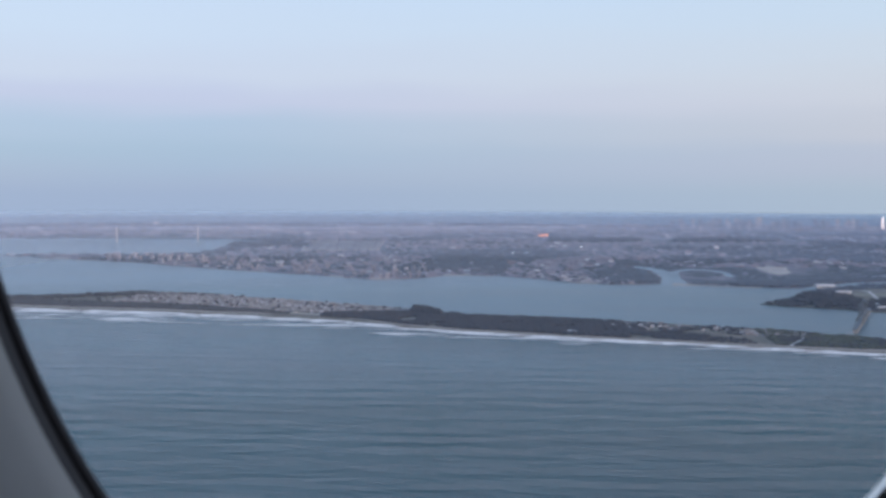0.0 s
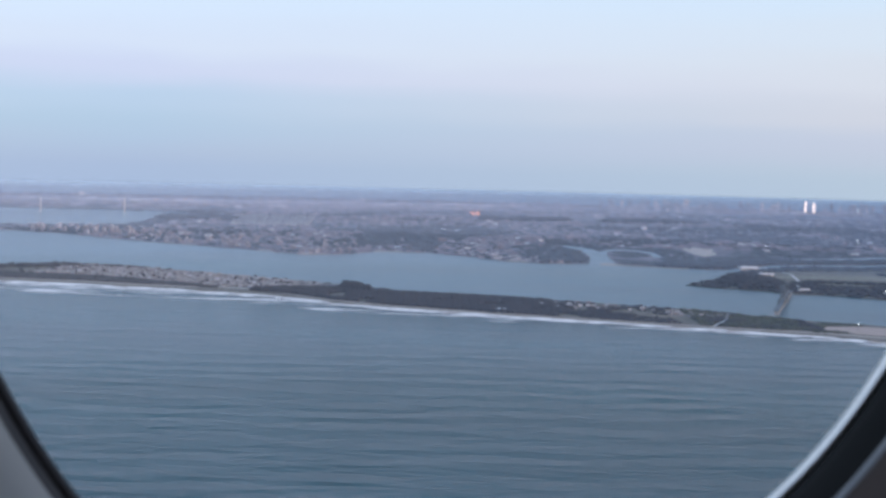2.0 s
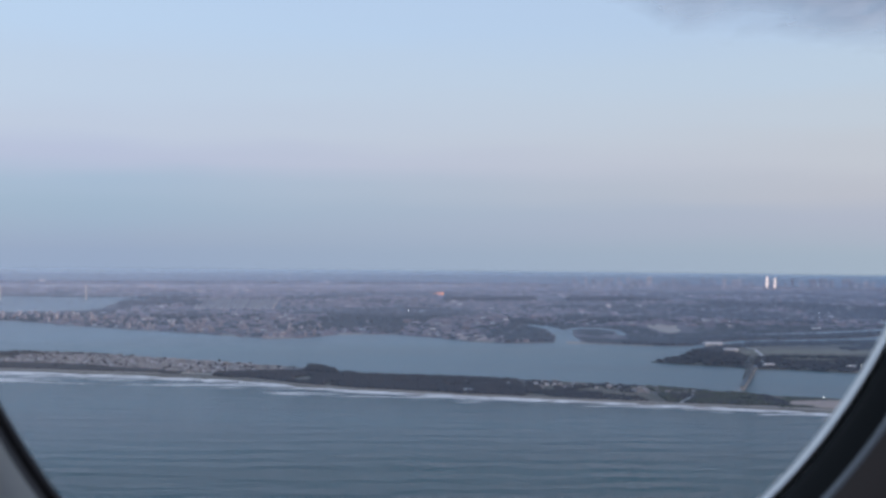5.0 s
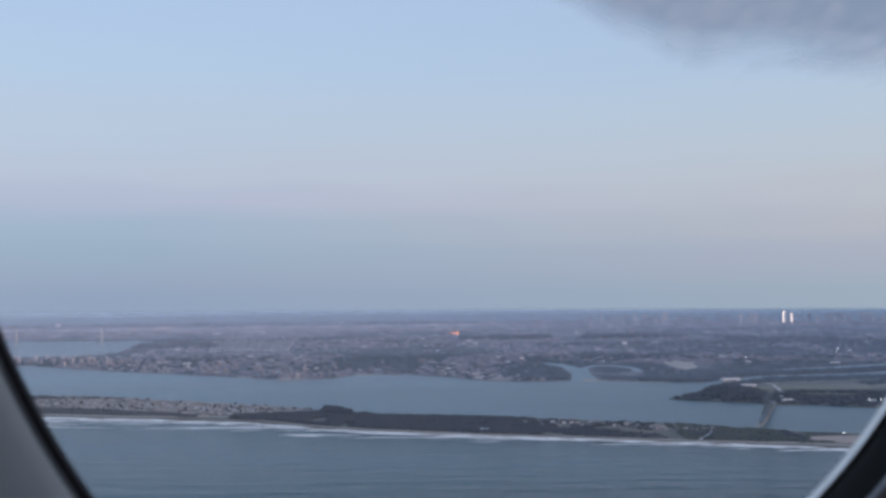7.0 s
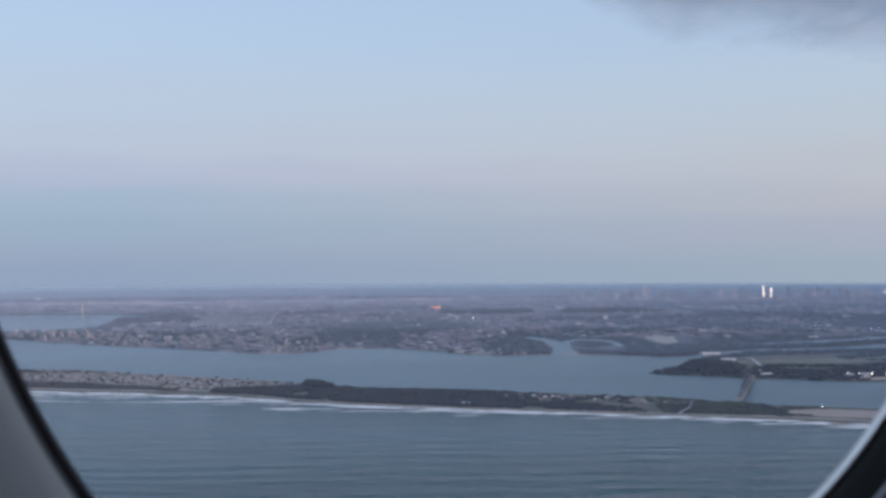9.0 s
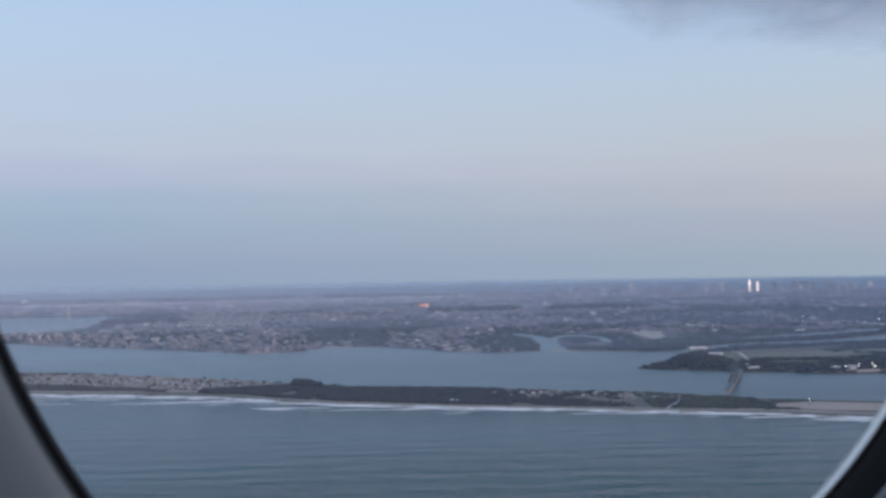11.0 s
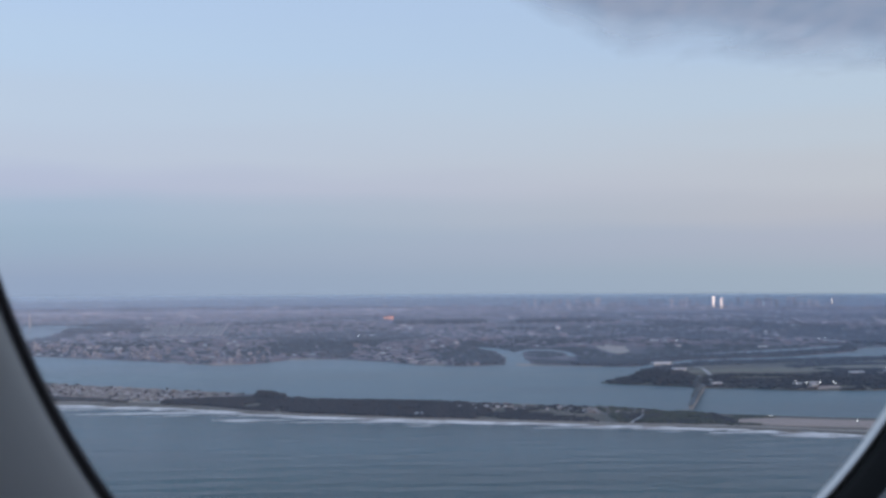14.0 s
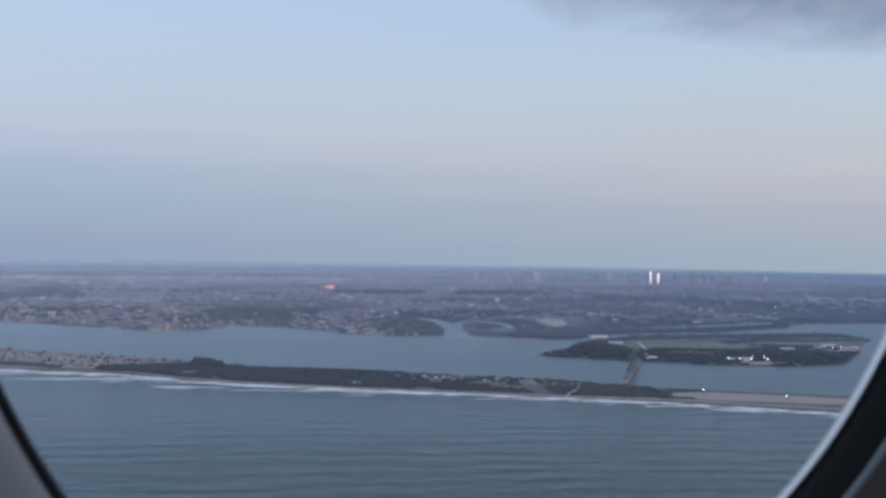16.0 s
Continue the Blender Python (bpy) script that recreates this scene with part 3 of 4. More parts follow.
for _ in range(8000):
    x, y = rng.uniform(150, 510), rng.uniform(790, 1105)
    if inside(x, y, ISLE) and (noise.noise((x * 0.012, y * 0.03, 2.0)) > 0.16 or noise.noise((x * 0.012, y * 0.03, 2.0)) > -0.22 and y < float(np.interp(x, [245, 450], [915, 945])) or (x < 245 and y < 960) or y < 850 and x < 300 or y > float(np.interp(x, [232, 290, 394, 509], [985, 1035, 1045, 1050]))):
        hump = 2.4 * max(0.0, 1 - ((x - 214) / 26) ** 2) if 860 < y < 970 else 0.0
        spots.append((x, y, 0.7, rng.uniform(1.4, 3.2), rng.uniform(0.8, 2.0) + hump))
clumps("woodland", spots, M_WOOD, "dark scrub and trees on the airfield island", "woodland")
spots = []
for _ in range(1900):
    x = rng.uniform(165, 500)
    spots.append((x, shore_y(x) + rng.uniform(5, 34), 0.6, rng.uniform(2, 4), rng.uniform(1.5, 3.4)))
clumps("woodland", spots, M_WOOD, "dark belt of trees along the marsh shore", "woodland")
spots = []
for _ in range(46000):
    y = 1050 + 2600 * rng.uniform() ** 1.6
    x = rng.uniform(-0.52, 0.52) * y
    if y < float(np.interp(x, [p[0] for p in SHORE], [p[1] for p in SHORE])) + 6 or not inside(x, y, mainland):
        continue
    d = noise.noise((x * 0.006, y * 0.004, 6.0)) + 0.5 * noise.noise((x * 0.02, y * 0.012, 3.0))
    if ROWS[0] * y < x < ROWS[1] * y and 1715 < y < 2110:
        continue
    ring = math.hypot((x - 155) / 30, (y - 1215) / 78)
    if 0.66 < ring < 1.14 or inside(x - 4, y, INLET) or inside(x + 4, y, INLET) or (222 < x < 272 and 1195 < y < 1370) or (300 < x < 525 and abs(y - 1150 - (x - 300) * 0.5) < 26):
        continue
    if 1860 < y < 2240 and -40 < x < 430:
        continue
    d += 0.22 if x > 0.04 * y and y < 2100 else 0.0
    blob = (74 < x < 104 and y < 1430 and noise.noise((x * 0.05, y * 0.02, 3.0)) > -0.3) or (110 < x < 520 and y < 1250 and (ring > 1.12 or rng.uniform() < 0.2))
    if -30 < x < 74 and y < 1290:
        d -= 0.25
    if d > (0.10 if x < 40 and y < 1700 else 0.04) or blob or rng.uniform() < 0.10:
        low = 0.35 if 110 < x < 540 and y < 1340 else 1.0
        spots.append((x, y, 0.6, rng.uniform(2.5, 5.5), rng.uniform(1.6, 3.6) * low))
for x0, x1, yy in ((-8, 150, 2050), (215, 395, 2040), (-553, -425, 1890)):
    for _ in range(1700):
        spots.append((rng.uniform(x0, x1), yy + rng.uniform(-13, 13), 0.6, rng.uniform(4, 8), rng.uniform(5.5, 8.5)))
for _ in range(14000):
    y = rng.uniform(2300, 4680)
    x = rng.uniform(-0.5, 0.55) * y
    band = noise.noise((x * 0.0012, y * 0.009, 8.0)) + 0.4 * noise.noise((x * 0.004, y * 0.02, 5.0))
    far = float(np.interp(y, [2300, 2900, 3060, 3500], [0.28, 0.20, -0.35, -0.8])) - (0.15 if x < -0.02 * y and y < 3050 else 0.0)
    if inside(x, y, mainland) and band > far:
        spots.append((x, y, 0.6, rng.uniform(12, 34), rng.uniform(3, 6) * (0.4 if y < 3300 else 1.0)))
clumps("woodland", spots, M_WOOD, "dark bare trees and parks between the houses", "woodland")

spots = []
for _ in range(30000):
    y = 1055 + 3000 * rng.uniform() ** 1.8
    x = rng.uniform(-0.54, 0.54) * y
    if y < float(np.interp(x, [p[0] for p in SHORE], [p[1] for p in SHORE])) + 5 or not inside(x, y, mainland):
        continue
    if (76 < x < 110 and y < 1440) or (110 < x < 560 and y < 1330):
        continue
    d = noise.noise((x * 0.006, y * 0.004, 6.0))
    if d > 0.08 and rng.uniform() < 0.88:
        continue
    turn = 0.35 + 0.25 * round(noise.noise((x * 0.002, y * 0.002, 1.0)) * 3)
    c, sn = math.cos(turn), math.sin(turn)
    a, b = x * c + y * sn, -x * sn + y * c
    a = round(a / 22) * 22 + rng.uniform(-5, 5)
    x, y = a * c - b * sn, a * sn + b * c
    grow = 1 + (y - 1050) / 2400
    h = rng.uniform(0.6, 1.5) * grow
    if rng.uniform() < 0.02:
        h *= rng.uniform(1.8, 3.4)
    if ROWS[0] * y < x < ROWS[1] * y and 1715 < y < 2110:
        continue
    spots.append((x, y, 0.6, rng.uniform(2.5, 9) * grow, rng.uniform(2, 4.5) * grow, h, rng.normal(0, 0.25), rng.choice([0, 0.5 * grow])))
for _ in range(1500):
    y = rng.uniform(2500, 3020)
    x = rng.uniform(-0.52, 0.54) * y
    spots.append((x, y, 0.6, rng.uniform(8, 40), rng.uniform(6, 14), rng.uniform(2, 5), rng.normal(0, 0.1), 0))
pale_spots = []
for _ in range(300):
    y = rng.normal(2900, 26)
    x = rng.uniform(-0.42, 0.03) * y
    pale_spots.append((x, y, 0.6, rng.uniform(12, 55), rng.uniform(8, 16), rng.uniform(2.2, 4.4), rng.normal(0, 0.1), 0))
for _ in range(170):
    x = rng.uniform(-32, 74)
    pale_spots.append((x, shore_y(x) + rng.uniform(7, 85), 0.6, rng.uniform(2.0, 6.0), rng.uniform(1.8, 4.0), rng.uniform(0.5, 1.5), rng.normal(0.1, 0.2), 0))
for _ in range(46):
    pale_spots.append((855 + rng.normal(0, 34), 1850 + rng.normal(0, 42), 0.6, rng.uniform(6, 20), rng.uniform(5, 10), rng.uniform(1.4, 3.2), rng.normal(0, 0.15), 0))
blocks("warehouses", pale_spots, M_TERRACE, "pale far warehouses along the harbour", "buildings")
blocks("city_blocks", spots, M_CITY, "dense low brick and stucco town blocks", "buildings")


def terrace_row(u):
    """One long row of joined houses that runs away from the shore."""
    y0, y1 = 1735.0, 2085.0
    x0, x1 = u * y0, (u + 0.006) * y1
    ob = thing("terrace_row", "long pale row of joined houses", "houses", "terrace rows", at=(x0, y0, 0.6), turn=math.degrees(math.atan2(y1 - y0, x1 - x0)))
    n_ = math.hypot(x1 - x0, y1 - y0)
    bm = bmesh.new()
    for i in range(9):
        box(bm, n_ * (i + 0.5) / 9, 0, 0, n_ / 9 * 0.9, 3.0, 2.2 + 0.5 * (i % 3))
    part("wall", bm, M_TERRACE, ob)
    bm = bmesh.new()
    for i in range(9):
        box(bm, n_ * (i + 0.5) / 9, 0, 2.204 + 0.5 * (i % 3), n_ / 9 * 0.8, 2.2, 0.6, taper=0.8)
    part("roof", bm, M_ROOF, ob)
    return ob


for i in range(19):
    terrace_row(-0.228 + 0.0038 * i)


# ---------------- towers ----------------
def tower_block(name, label, category, w, d, h, mat, floors, bays, group, at, turn):
    ob = thing(name, label, category, group, at=at, turn=turn)
    bm = bmesh.new()
    box(bm, 0, 0, 0, w, d, h, bevel=0.12)
    wall = part("wall", bm, mat, ob)
    bm = bmesh.new()
    box(bm, w * 0.1, 0, h + 0.004, w * 0.45, d * 0.5, h * 0.05 + 0.6)
    part("roof", bm, M_CONC if floors > 1 else mat, ob, "flat roof plant room")
    for i in range(floors if floors > 1 else 0):
        bm = bmesh.new()
        zz = h * (i + 0.7) / (floors + 0.4)
        box(bm, 0, -d / 2 - 0.02, zz, w * 0.86, 0.08, h / floors * 0.35)
        part("window", bm, M_PANE, wall)
    return ob


# the white pair that catches the light, and the spread of towers round it
for x, y, h in ((758, 2706, 30), (779, 2713, 26)):
    tower_block("tower", "tall slim white tower catching the low sun", "tower", 3.6, 3.6, h, M_WHITE, 1, 1, "white twin towers", (x, y, 0.6), 19.6)
for x, y, w, h, m_ in ((-26, 2300, 4.6, 5, M_GLINT_ORANGE), (-18, 2304, 4, 6, M_GLINT_ORANGE), (-33, 2298, 3.6, 4.5, M_GLINT_ORANGE), (1040, 2683, 3.6, 20, M_WHITE), (897, 2754, 3.0, 13, M_WHITE)):
    tower_block("glass_building", "glazed building flashing in the low sun", "building", w, w, h, m_, 1, 1, "glinting buildings", (x, y, 0.6), 27.5 if m_ == M_GLINT_ORANGE else 17)
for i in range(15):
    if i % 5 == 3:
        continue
    tower_block("warehouse", "long low warehouse coloured with the low sun's rose glint", "building", 6 + 3 * (i * 7 % 4), 6, 1.8 + 0.9 * (i * 5 % 4), M_GLINT_ROSE, 1, 1, "rose-lit warehouses",
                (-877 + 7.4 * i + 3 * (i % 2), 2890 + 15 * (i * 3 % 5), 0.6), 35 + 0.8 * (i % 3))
proto_b = tower_block("apartment_tower", "brown brick apartment tower on the town shore", "tower", 7, 5, 8, M_BRICK, 4, 4, "brick apartment towers", (-480, 1440, 0.6), 10)
proto_g = tower_block("office_tower", "grey hazy office tower on the skyline", "tower", 12, 10, 30, M_GREYT, 5, 4, "skyline towers", (475, 2700, 0.6), 5)


def scaled(ob, x, y, turn, sx, sz):
    c = copy_thing(ob, pose(*lay(x, y), 0.6, 0, 0, turn))
    c.scale = (sx, sx, sz)
    return c


for i in range(120):
    x = -640 + 500 * rng.uniform() ** 1.2
    y = float(np.interp(x, [p[0] for p in SHORE], [p[1] for p in SHORE])) + 8 + 150 * rng.uniform() ** 1.5
    scaled(proto_b, x, y, rng.uniform(-25, 25), rng.uniform(0.4, 0.85), rng.uniform(0.35, 0.95))
GLINTS = ((758, 2706), (779, 2713), (1040, 2683), (897, 2754))
for i in range(260):
    cx = rng.choice([395, 475, 695, 915, 1050, 1190], p=[0.22, 0.2, 0.12, 0.2, 0.16, 0.1])
    x = cx + rng.normal(0, 60)
    y = rng.uniform(2620, 2790)
    if abs(x / y - 0.2835) < 0.011:
        continue
    # keep the low sun's way to the glazed towers free
    if any(abs((x - gx) * math.cos(SUN_AZ) - (y - gy) * math.sin(SUN_AZ)) < 12 for gx, gy in GLINTS):
        continue
    scaled(proto_g, x, y, rng.uniform(-20, 20), rng.uniform(0.3, 0.65), rng.uniform(0.3, 0.9))


# ---------------- houses on the spit ----------------
def house(at, turn, w, d, h):
    ob = thing("house", "small weathered beach house among packed houses", "house", "beach houses", at=at, turn=turn)
    bm = bmesh.new()
    box(bm, 0, 0, 0, w, d, h)
    wall = part("wall", bm, M_WALL, ob)
    bm = bmesh.new()
    ov = 0.2
    vs = [bm.verts.new(c) for c in ((-w / 2 - ov, -d / 2 - ov, h - 0.05), (w / 2 + ov, -d / 2 - ov, h - 0.05), (w / 2 + ov, d / 2 + ov, h - 0.05),
                                    (-w / 2 - ov, d / 2 + ov, h - 0.05), (-w / 2 - ov, 0, h + d * 0.35), (w / 2 + ov, 0, h + d * 0.35))]
    for f in ((0, 1, 5, 4), (2, 3, 4, 5), (3, 0, 4), (1, 2, 5), (3, 2, 1, 0)):
        bm.faces.new([vs[i] for i in f])
    part("roof", bm, M_ROOF, ob)
    for sx in (-0.25, 0.25):
        bm = bmesh.new()
        box(bm, sx * w, -d / 2 - 0.03, h * 0.35, w * 0.2, 0.1, h * 0.35)
        part("window", bm, M_PANE, wall)
    bm = bmesh.new()
    box(bm, w * 0.3, d * 0.12, h + d * 0.12, 0.35, 0.35, d * 0.36)
    part("chimney", bm, M_BRICK, ob)
    return ob


proto_h = house((-200, 812, 0.8), 8, 2.7, 2.2, 1.4)
count = 0
while count < 290:
    x = rng.uniform(-350, -92)
    lo = sea_y(x) + float(np.interp(x, [-400, -300, -215, -170, -92], [62, 56, 34, 34, 86]))
    hi = bay_y(x) - 5
    if hi < lo:
        continue
    y = rng.uniform(lo, hi)
    y = lo + round((y - lo) / 9) * 9 + rng.uniform(-1, 1)
    if y > hi:
        continue
    c = copy_thing(proto_h, pose(*lay(x, y), 0.8, 0, 0, 12 + rng.uniform(-14, 14)))
    q = rng.uniform(0.7, 1.25)
    c.scale = (q * rng.uniform(0.8, 1.2), q, q * rng.uniform(0.55, 0.95))
    count += 1
spots = []
for _ in range(3700):
    x = rng.uniform(-362, -90)
    lo = sea_y(x) + float(np.interp(x, [-470, -300, -215, -170, -92], [66, 56, 34, 34, 86]))
    hi = bay_y(x) - 5
    if hi > lo:
        spots.append((x, rng.uniform(lo, hi), 0.8, rng.uniform(1.1, 2.9), rng.uniform(1.2, 2.4), rng.uniform(0.5, 1.3), 0.2 + rng.uniform(-0.3, 0.3), rng.choice([0, 0.6])))
for _ in range(95):
    x = rng.uniform(10, 150)
    y = bay_y(x) - rng.uniform(4, 40)
    spots.append((x, y, 0.8, rng.uniform(1.4, 3.8), rng.uniform(1.4, 2.8), rng.uniform(0.6, 1.4), rng.uniform(-0.4, 0.4), rng.choice([0, 0.6])))
blocks("sheds", spots, M_SHED, "packed sheds and cottages between the beach houses", "buildings")


# ---------------- bridges ----------------
def lift_bridge(a, b):
    """A steel lift bridge: truss spans on piers, and two towers over the channel."""
    a, b = Vector((*a, 0)), Vector((*b, 0))
    ob = thing("lift_bridge", "grey steel lift bridge with two towers over the inlet", "bridge", at=(a.x, a.y, 0), turn=math.degrees(math.atan2(b.y - a.y, b.x - a.x)))
    n = (b - a).length
    bm = bmesh.new()
    box(bm, n / 2, 0, 3.0, n, 2.6, 0.5)
    part("deck", bm, M_STEEL, ob, "dark road deck")
    for sy in (-1.7, 1.7):
        bm = bmesh.new()
        box(bm, n / 2, sy, 3.5, n, 0.12, 0.45)
        part("railing", bm, M_STEEL, ob)
        bm = bmesh.new()
        x0, x1, k = n * 0.22, n * 0.78, 18
        for i in range(k):
            xa, xb = x0 + (x1 - x0) * i / k, x0 + (x1 - x0) * (i + 1) / k
            ha = 3.4 + 3.2 * math.sin(math.pi * (i % 6) / 6) ** 0.6
            hb = 3.4 + 3.2 * math.sin(math.pi * (i % 6 + 1) / 6) ** 0.6 if i % 6 != 5 else 3.4
            beam(bm, (xa, sy, ha), (xb, sy, hb), 0.3, 0.3)
            beam(bm, (xb, sy, 3.4), (xb, sy, max(hb, 3.6)), 0.2, 0.2)
            beam(bm, (xa, sy, ha), (xb, sy, 3.4), 0.18, 0.18)
        part("truss", bm, M_STEEL, ob)
    for f in (0.42, 0.62):
        bm = bmesh.new()
        for sx in (-1.3, 1.3):
            for sy in (-1.7, 1.7):
                beam(bm, (n * f + sx, sy, -1), (n * f + sx * 0.5, sy * 0.9, 13.5), 0.45, 0.45)
        for z in (7.0, 10.0, 13.0):
            for sy in (-1.6, 1.6):
                box(bm, n * f, sy, z, 2.0, 0.25, 0.4)
            for sx in (-1.0, 1.0):
                box(bm, n * f + sx * (1 - z * 0.03), 0, z, 0.25, 3.2, 0.4)
        for z in (4.0, 7.2, 10.2):
            for sy in (-1.6, 1.6):
                beam(bm, (n * f - 1.1, sy, z), (n * f + 0.9, sy, z + 2.8), 0.16, 0.16)
        box(bm, n * f, 0, 13.4, 2.0, 3.6, 0.9)
        part("tower", bm, M_STEEL, ob, "open steel lift tower")
    for i in range(12):
        f = (i + 0.5) / 12
        bm = bmesh.new()
        box(bm, n * f, 0, -1.0, 1.0, 3.0, 4.0, taper=0.85)
        part("pier", bm, M_CONC, ob, "concrete pier")
    return ob


lift_bridge((181, 700), (226, 836))


def suspension_bridge(a, b):
    a, b = Vector((*a, 0)), Vector((*b, 0))
    ob = thing("suspension_bridge", "pale far suspension bridge with two tall towers", "bridge", at=(a.x, a.y, 0.5), turn=math.degrees(math.atan2(b.y - a.y, b.x - a.x)))
    n = (b - a).length
    for x in (0, n):
        bm = bmesh.new()
        for sy in (-2.2, 2.2):
            beam(bm, (x, sy, -1), (x, sy * 0.85, 25), 2.4, 1.4)
        for z in (10, 22):
            box(bm, x, 0, z, 2.0, 4.6, 2.2)
        part("tower", bm, M_CONC, ob, "pale steel portal tower")
    bm = bmesh.new()
    box(bm, n / 2, 0, 7.0, n * 2.2, 4.0, 0.9)
    part("deck", bm, M_STEEL, ob)
    for sy in (-2, 2):
        bm = bmesh.new()
        for lo, hi in ((-0.55, 0.0), (0.0, 1.0), (1.0, 1.55)):
            pts = []
            for i in range(13):
                f = lo + (hi - lo) * i / 12
                if lo == 0.0:
                    z = 8.5 + 16 * (2 * (f - 0.5)) ** 2
                else:
                    q = abs(f - (0.0 if lo < 0 else 1.0)) / 0.55
                    z = 24.5 - 17 * q
                pts.append((f * n, sy, z))
            for p, q in zip(pts, pts[1:]):
                beam(bm, p, q, 0.5, 0.5)
        part("cable", bm, M_STEEL, ob)
    return ob


suspension_bridge((-864, 2150), (-728, 2190))


# ---------------- creeks, paths, patches ----------------
def ring_water(cx, cy, rx, ry, w, a0, a1):
    k = 40
    out, inn = [], []
    for i in range(k + 1):
        a = radians(a0 + (a1 - a0) * i / k)
        q = 1 + 0.12 * noise.noise((math.cos(a) * 2, math.sin(a) * 2, cx))
        out.append((cx + rx * q * math.cos(a), cy + ry * q * math.sin(a)))
        inn.append((cx + (rx - w) * q * math.cos(a), cy + (ry - w * 2.0) * q * math.sin(a)))
    return strip("water", inn, out, 0.68, M_BAY)


tagged(new("water", ring_water(155, 1215, 32, 80, 9, -30, 190)), "pale looping creek in the marsh", "creek", kind="structure")
tagged(new("pavement", slab("pavement", wiggle([(229, 1274), (232, 1330), (250, 1362), (268, 1345), (252, 1235), (231, 1198), (229, 1274)], 8, 3.0, 6.0)[:-1], 0.67, 0.5, M_SAND)),
       "pale sandy flat at the head of the creek", "flat", kind="structure")
tagged(new("water", slab("water", wiggle([(300, 1150), (420, 1190), (520, 1262), (480, 1258), (390, 1210), (300, 1175), (300, 1150)], 8, 2.5, 9.0)[:-1], 0.67, 0.5, M_BAY)),
       "pale narrow channel through the marsh", "channel", kind="structure")


def road(name, pts, width, z, mat, label, category):
    left, right = [], []
    for i, (x, y) in enumerate(pts):
        x0, y0 = pts[max(0, i - 1)]
        x1, y1 = pts[min(len(pts) - 1, i + 1)]
        d = math.hypot(x1 - x0, y1 - y0)
        nx, ny = -(y1 - y0) / d * width / 2, (x1 - x0) / d * width / 2
        left.append((x + nx, y + ny))
        right.append((x - nx, y - ny))
    return tagged(new(name, strip(name, right, left, z, mat)), label, category, kind="structure")


road("path", ACCESS, 1.8, 1.0, M_PATH, "pale access road across the spit", "road")
road("path", [(-175, 812), (-150, 822), (-128, 830), (-105, 836)], 3.0, 0.95, M_PATH, "pale sandy track beside the houses", "road")
road("road", [(226, 834), (240, 870), (258, 930), (270, 1000), (262, 1060)], 3.0, 0.85, M_PATH, "pale road leaving the bridge", "road")
for pts, lab in (([(245, 960), (330, 945), (440, 965), (470, 1000), (400, 1005), (300, 990), (245, 985), (245, 960)], "wide tan airfield grass"),
                 ([(282, 811), (300, 807), (322, 812), (326, 835), (300, 842), (282, 828), (282, 811)], "pale pinkish waterfront yard"),
                 ([(392, 890), (430, 905), (452, 950), (430, 965), (398, 935), (392, 890)], "pale pinkish waterfront yard"),
                 ([(236, 1000), (262, 1030), (256, 1060), (236, 1040), (230, 1016), (236, 1000)], "pale apron beside the hangars")):
    tagged(new("pavement", slab("pavement", wiggle(pts, 7, 1.5, pts[0][0])[:-1], 0.8, 0.5, M_LOT if "tan" not in lab else M_SAGE)), lab, "yard", kind="structure")


tagged(new("pavement", slab("pavement", wiggle([(-440, 893), (-400, 890), (-345, 876), (-300, 862), (-302, 868), (-345, 884), (-400, 899), (-440, 903), (-440, 893)], 7, 1.5, 3.0)[:-1], 0.95, 0.5, M_SAND)),
       "pale sand clearing on the spit", "sand", kind="structure")


def hangar(x, y, turn, w, d, h, name="hangar", label="long white-roofed hangar on the airfield", group="airfield hangars"):
    ob = thing(name, label, name, group, at=(x, y, 0.8), turn=turn)
    bm = bmesh.new()
    box(bm, 0, 0, 0, w, d, h)
    wall = part("wall", bm, M_CONC, ob)
    bm = bmesh.new()
    k = 8
    rows = []
    for sx in (-w / 2 - 0.3, w / 2 + 0.3):
        rows.append([bm.verts.new((sx, -(d / 2 + 0.3) * math.cos(math.pi * i / k), h + 0.01 + d * 0.22 * math.sin(math.pi * i / k))) for i in range(k + 1)])
    for i in range(k):
        bm.faces.new((rows[0][i], rows[1][i], rows[1][i + 1], rows[0][i + 1]))
    bm.faces.new(rows[0])
    bm.faces.new(rows[1][::-1])
    part("roof", bm, M_PALE, ob, "curved white metal roof")
    bm = bmesh.new()
    box(bm, 0, -d / 2 - 0.06, 0, w * 0.5, 0.12, h * 0.8)
    part("door", bm, M_STEEL, wall)
    return ob


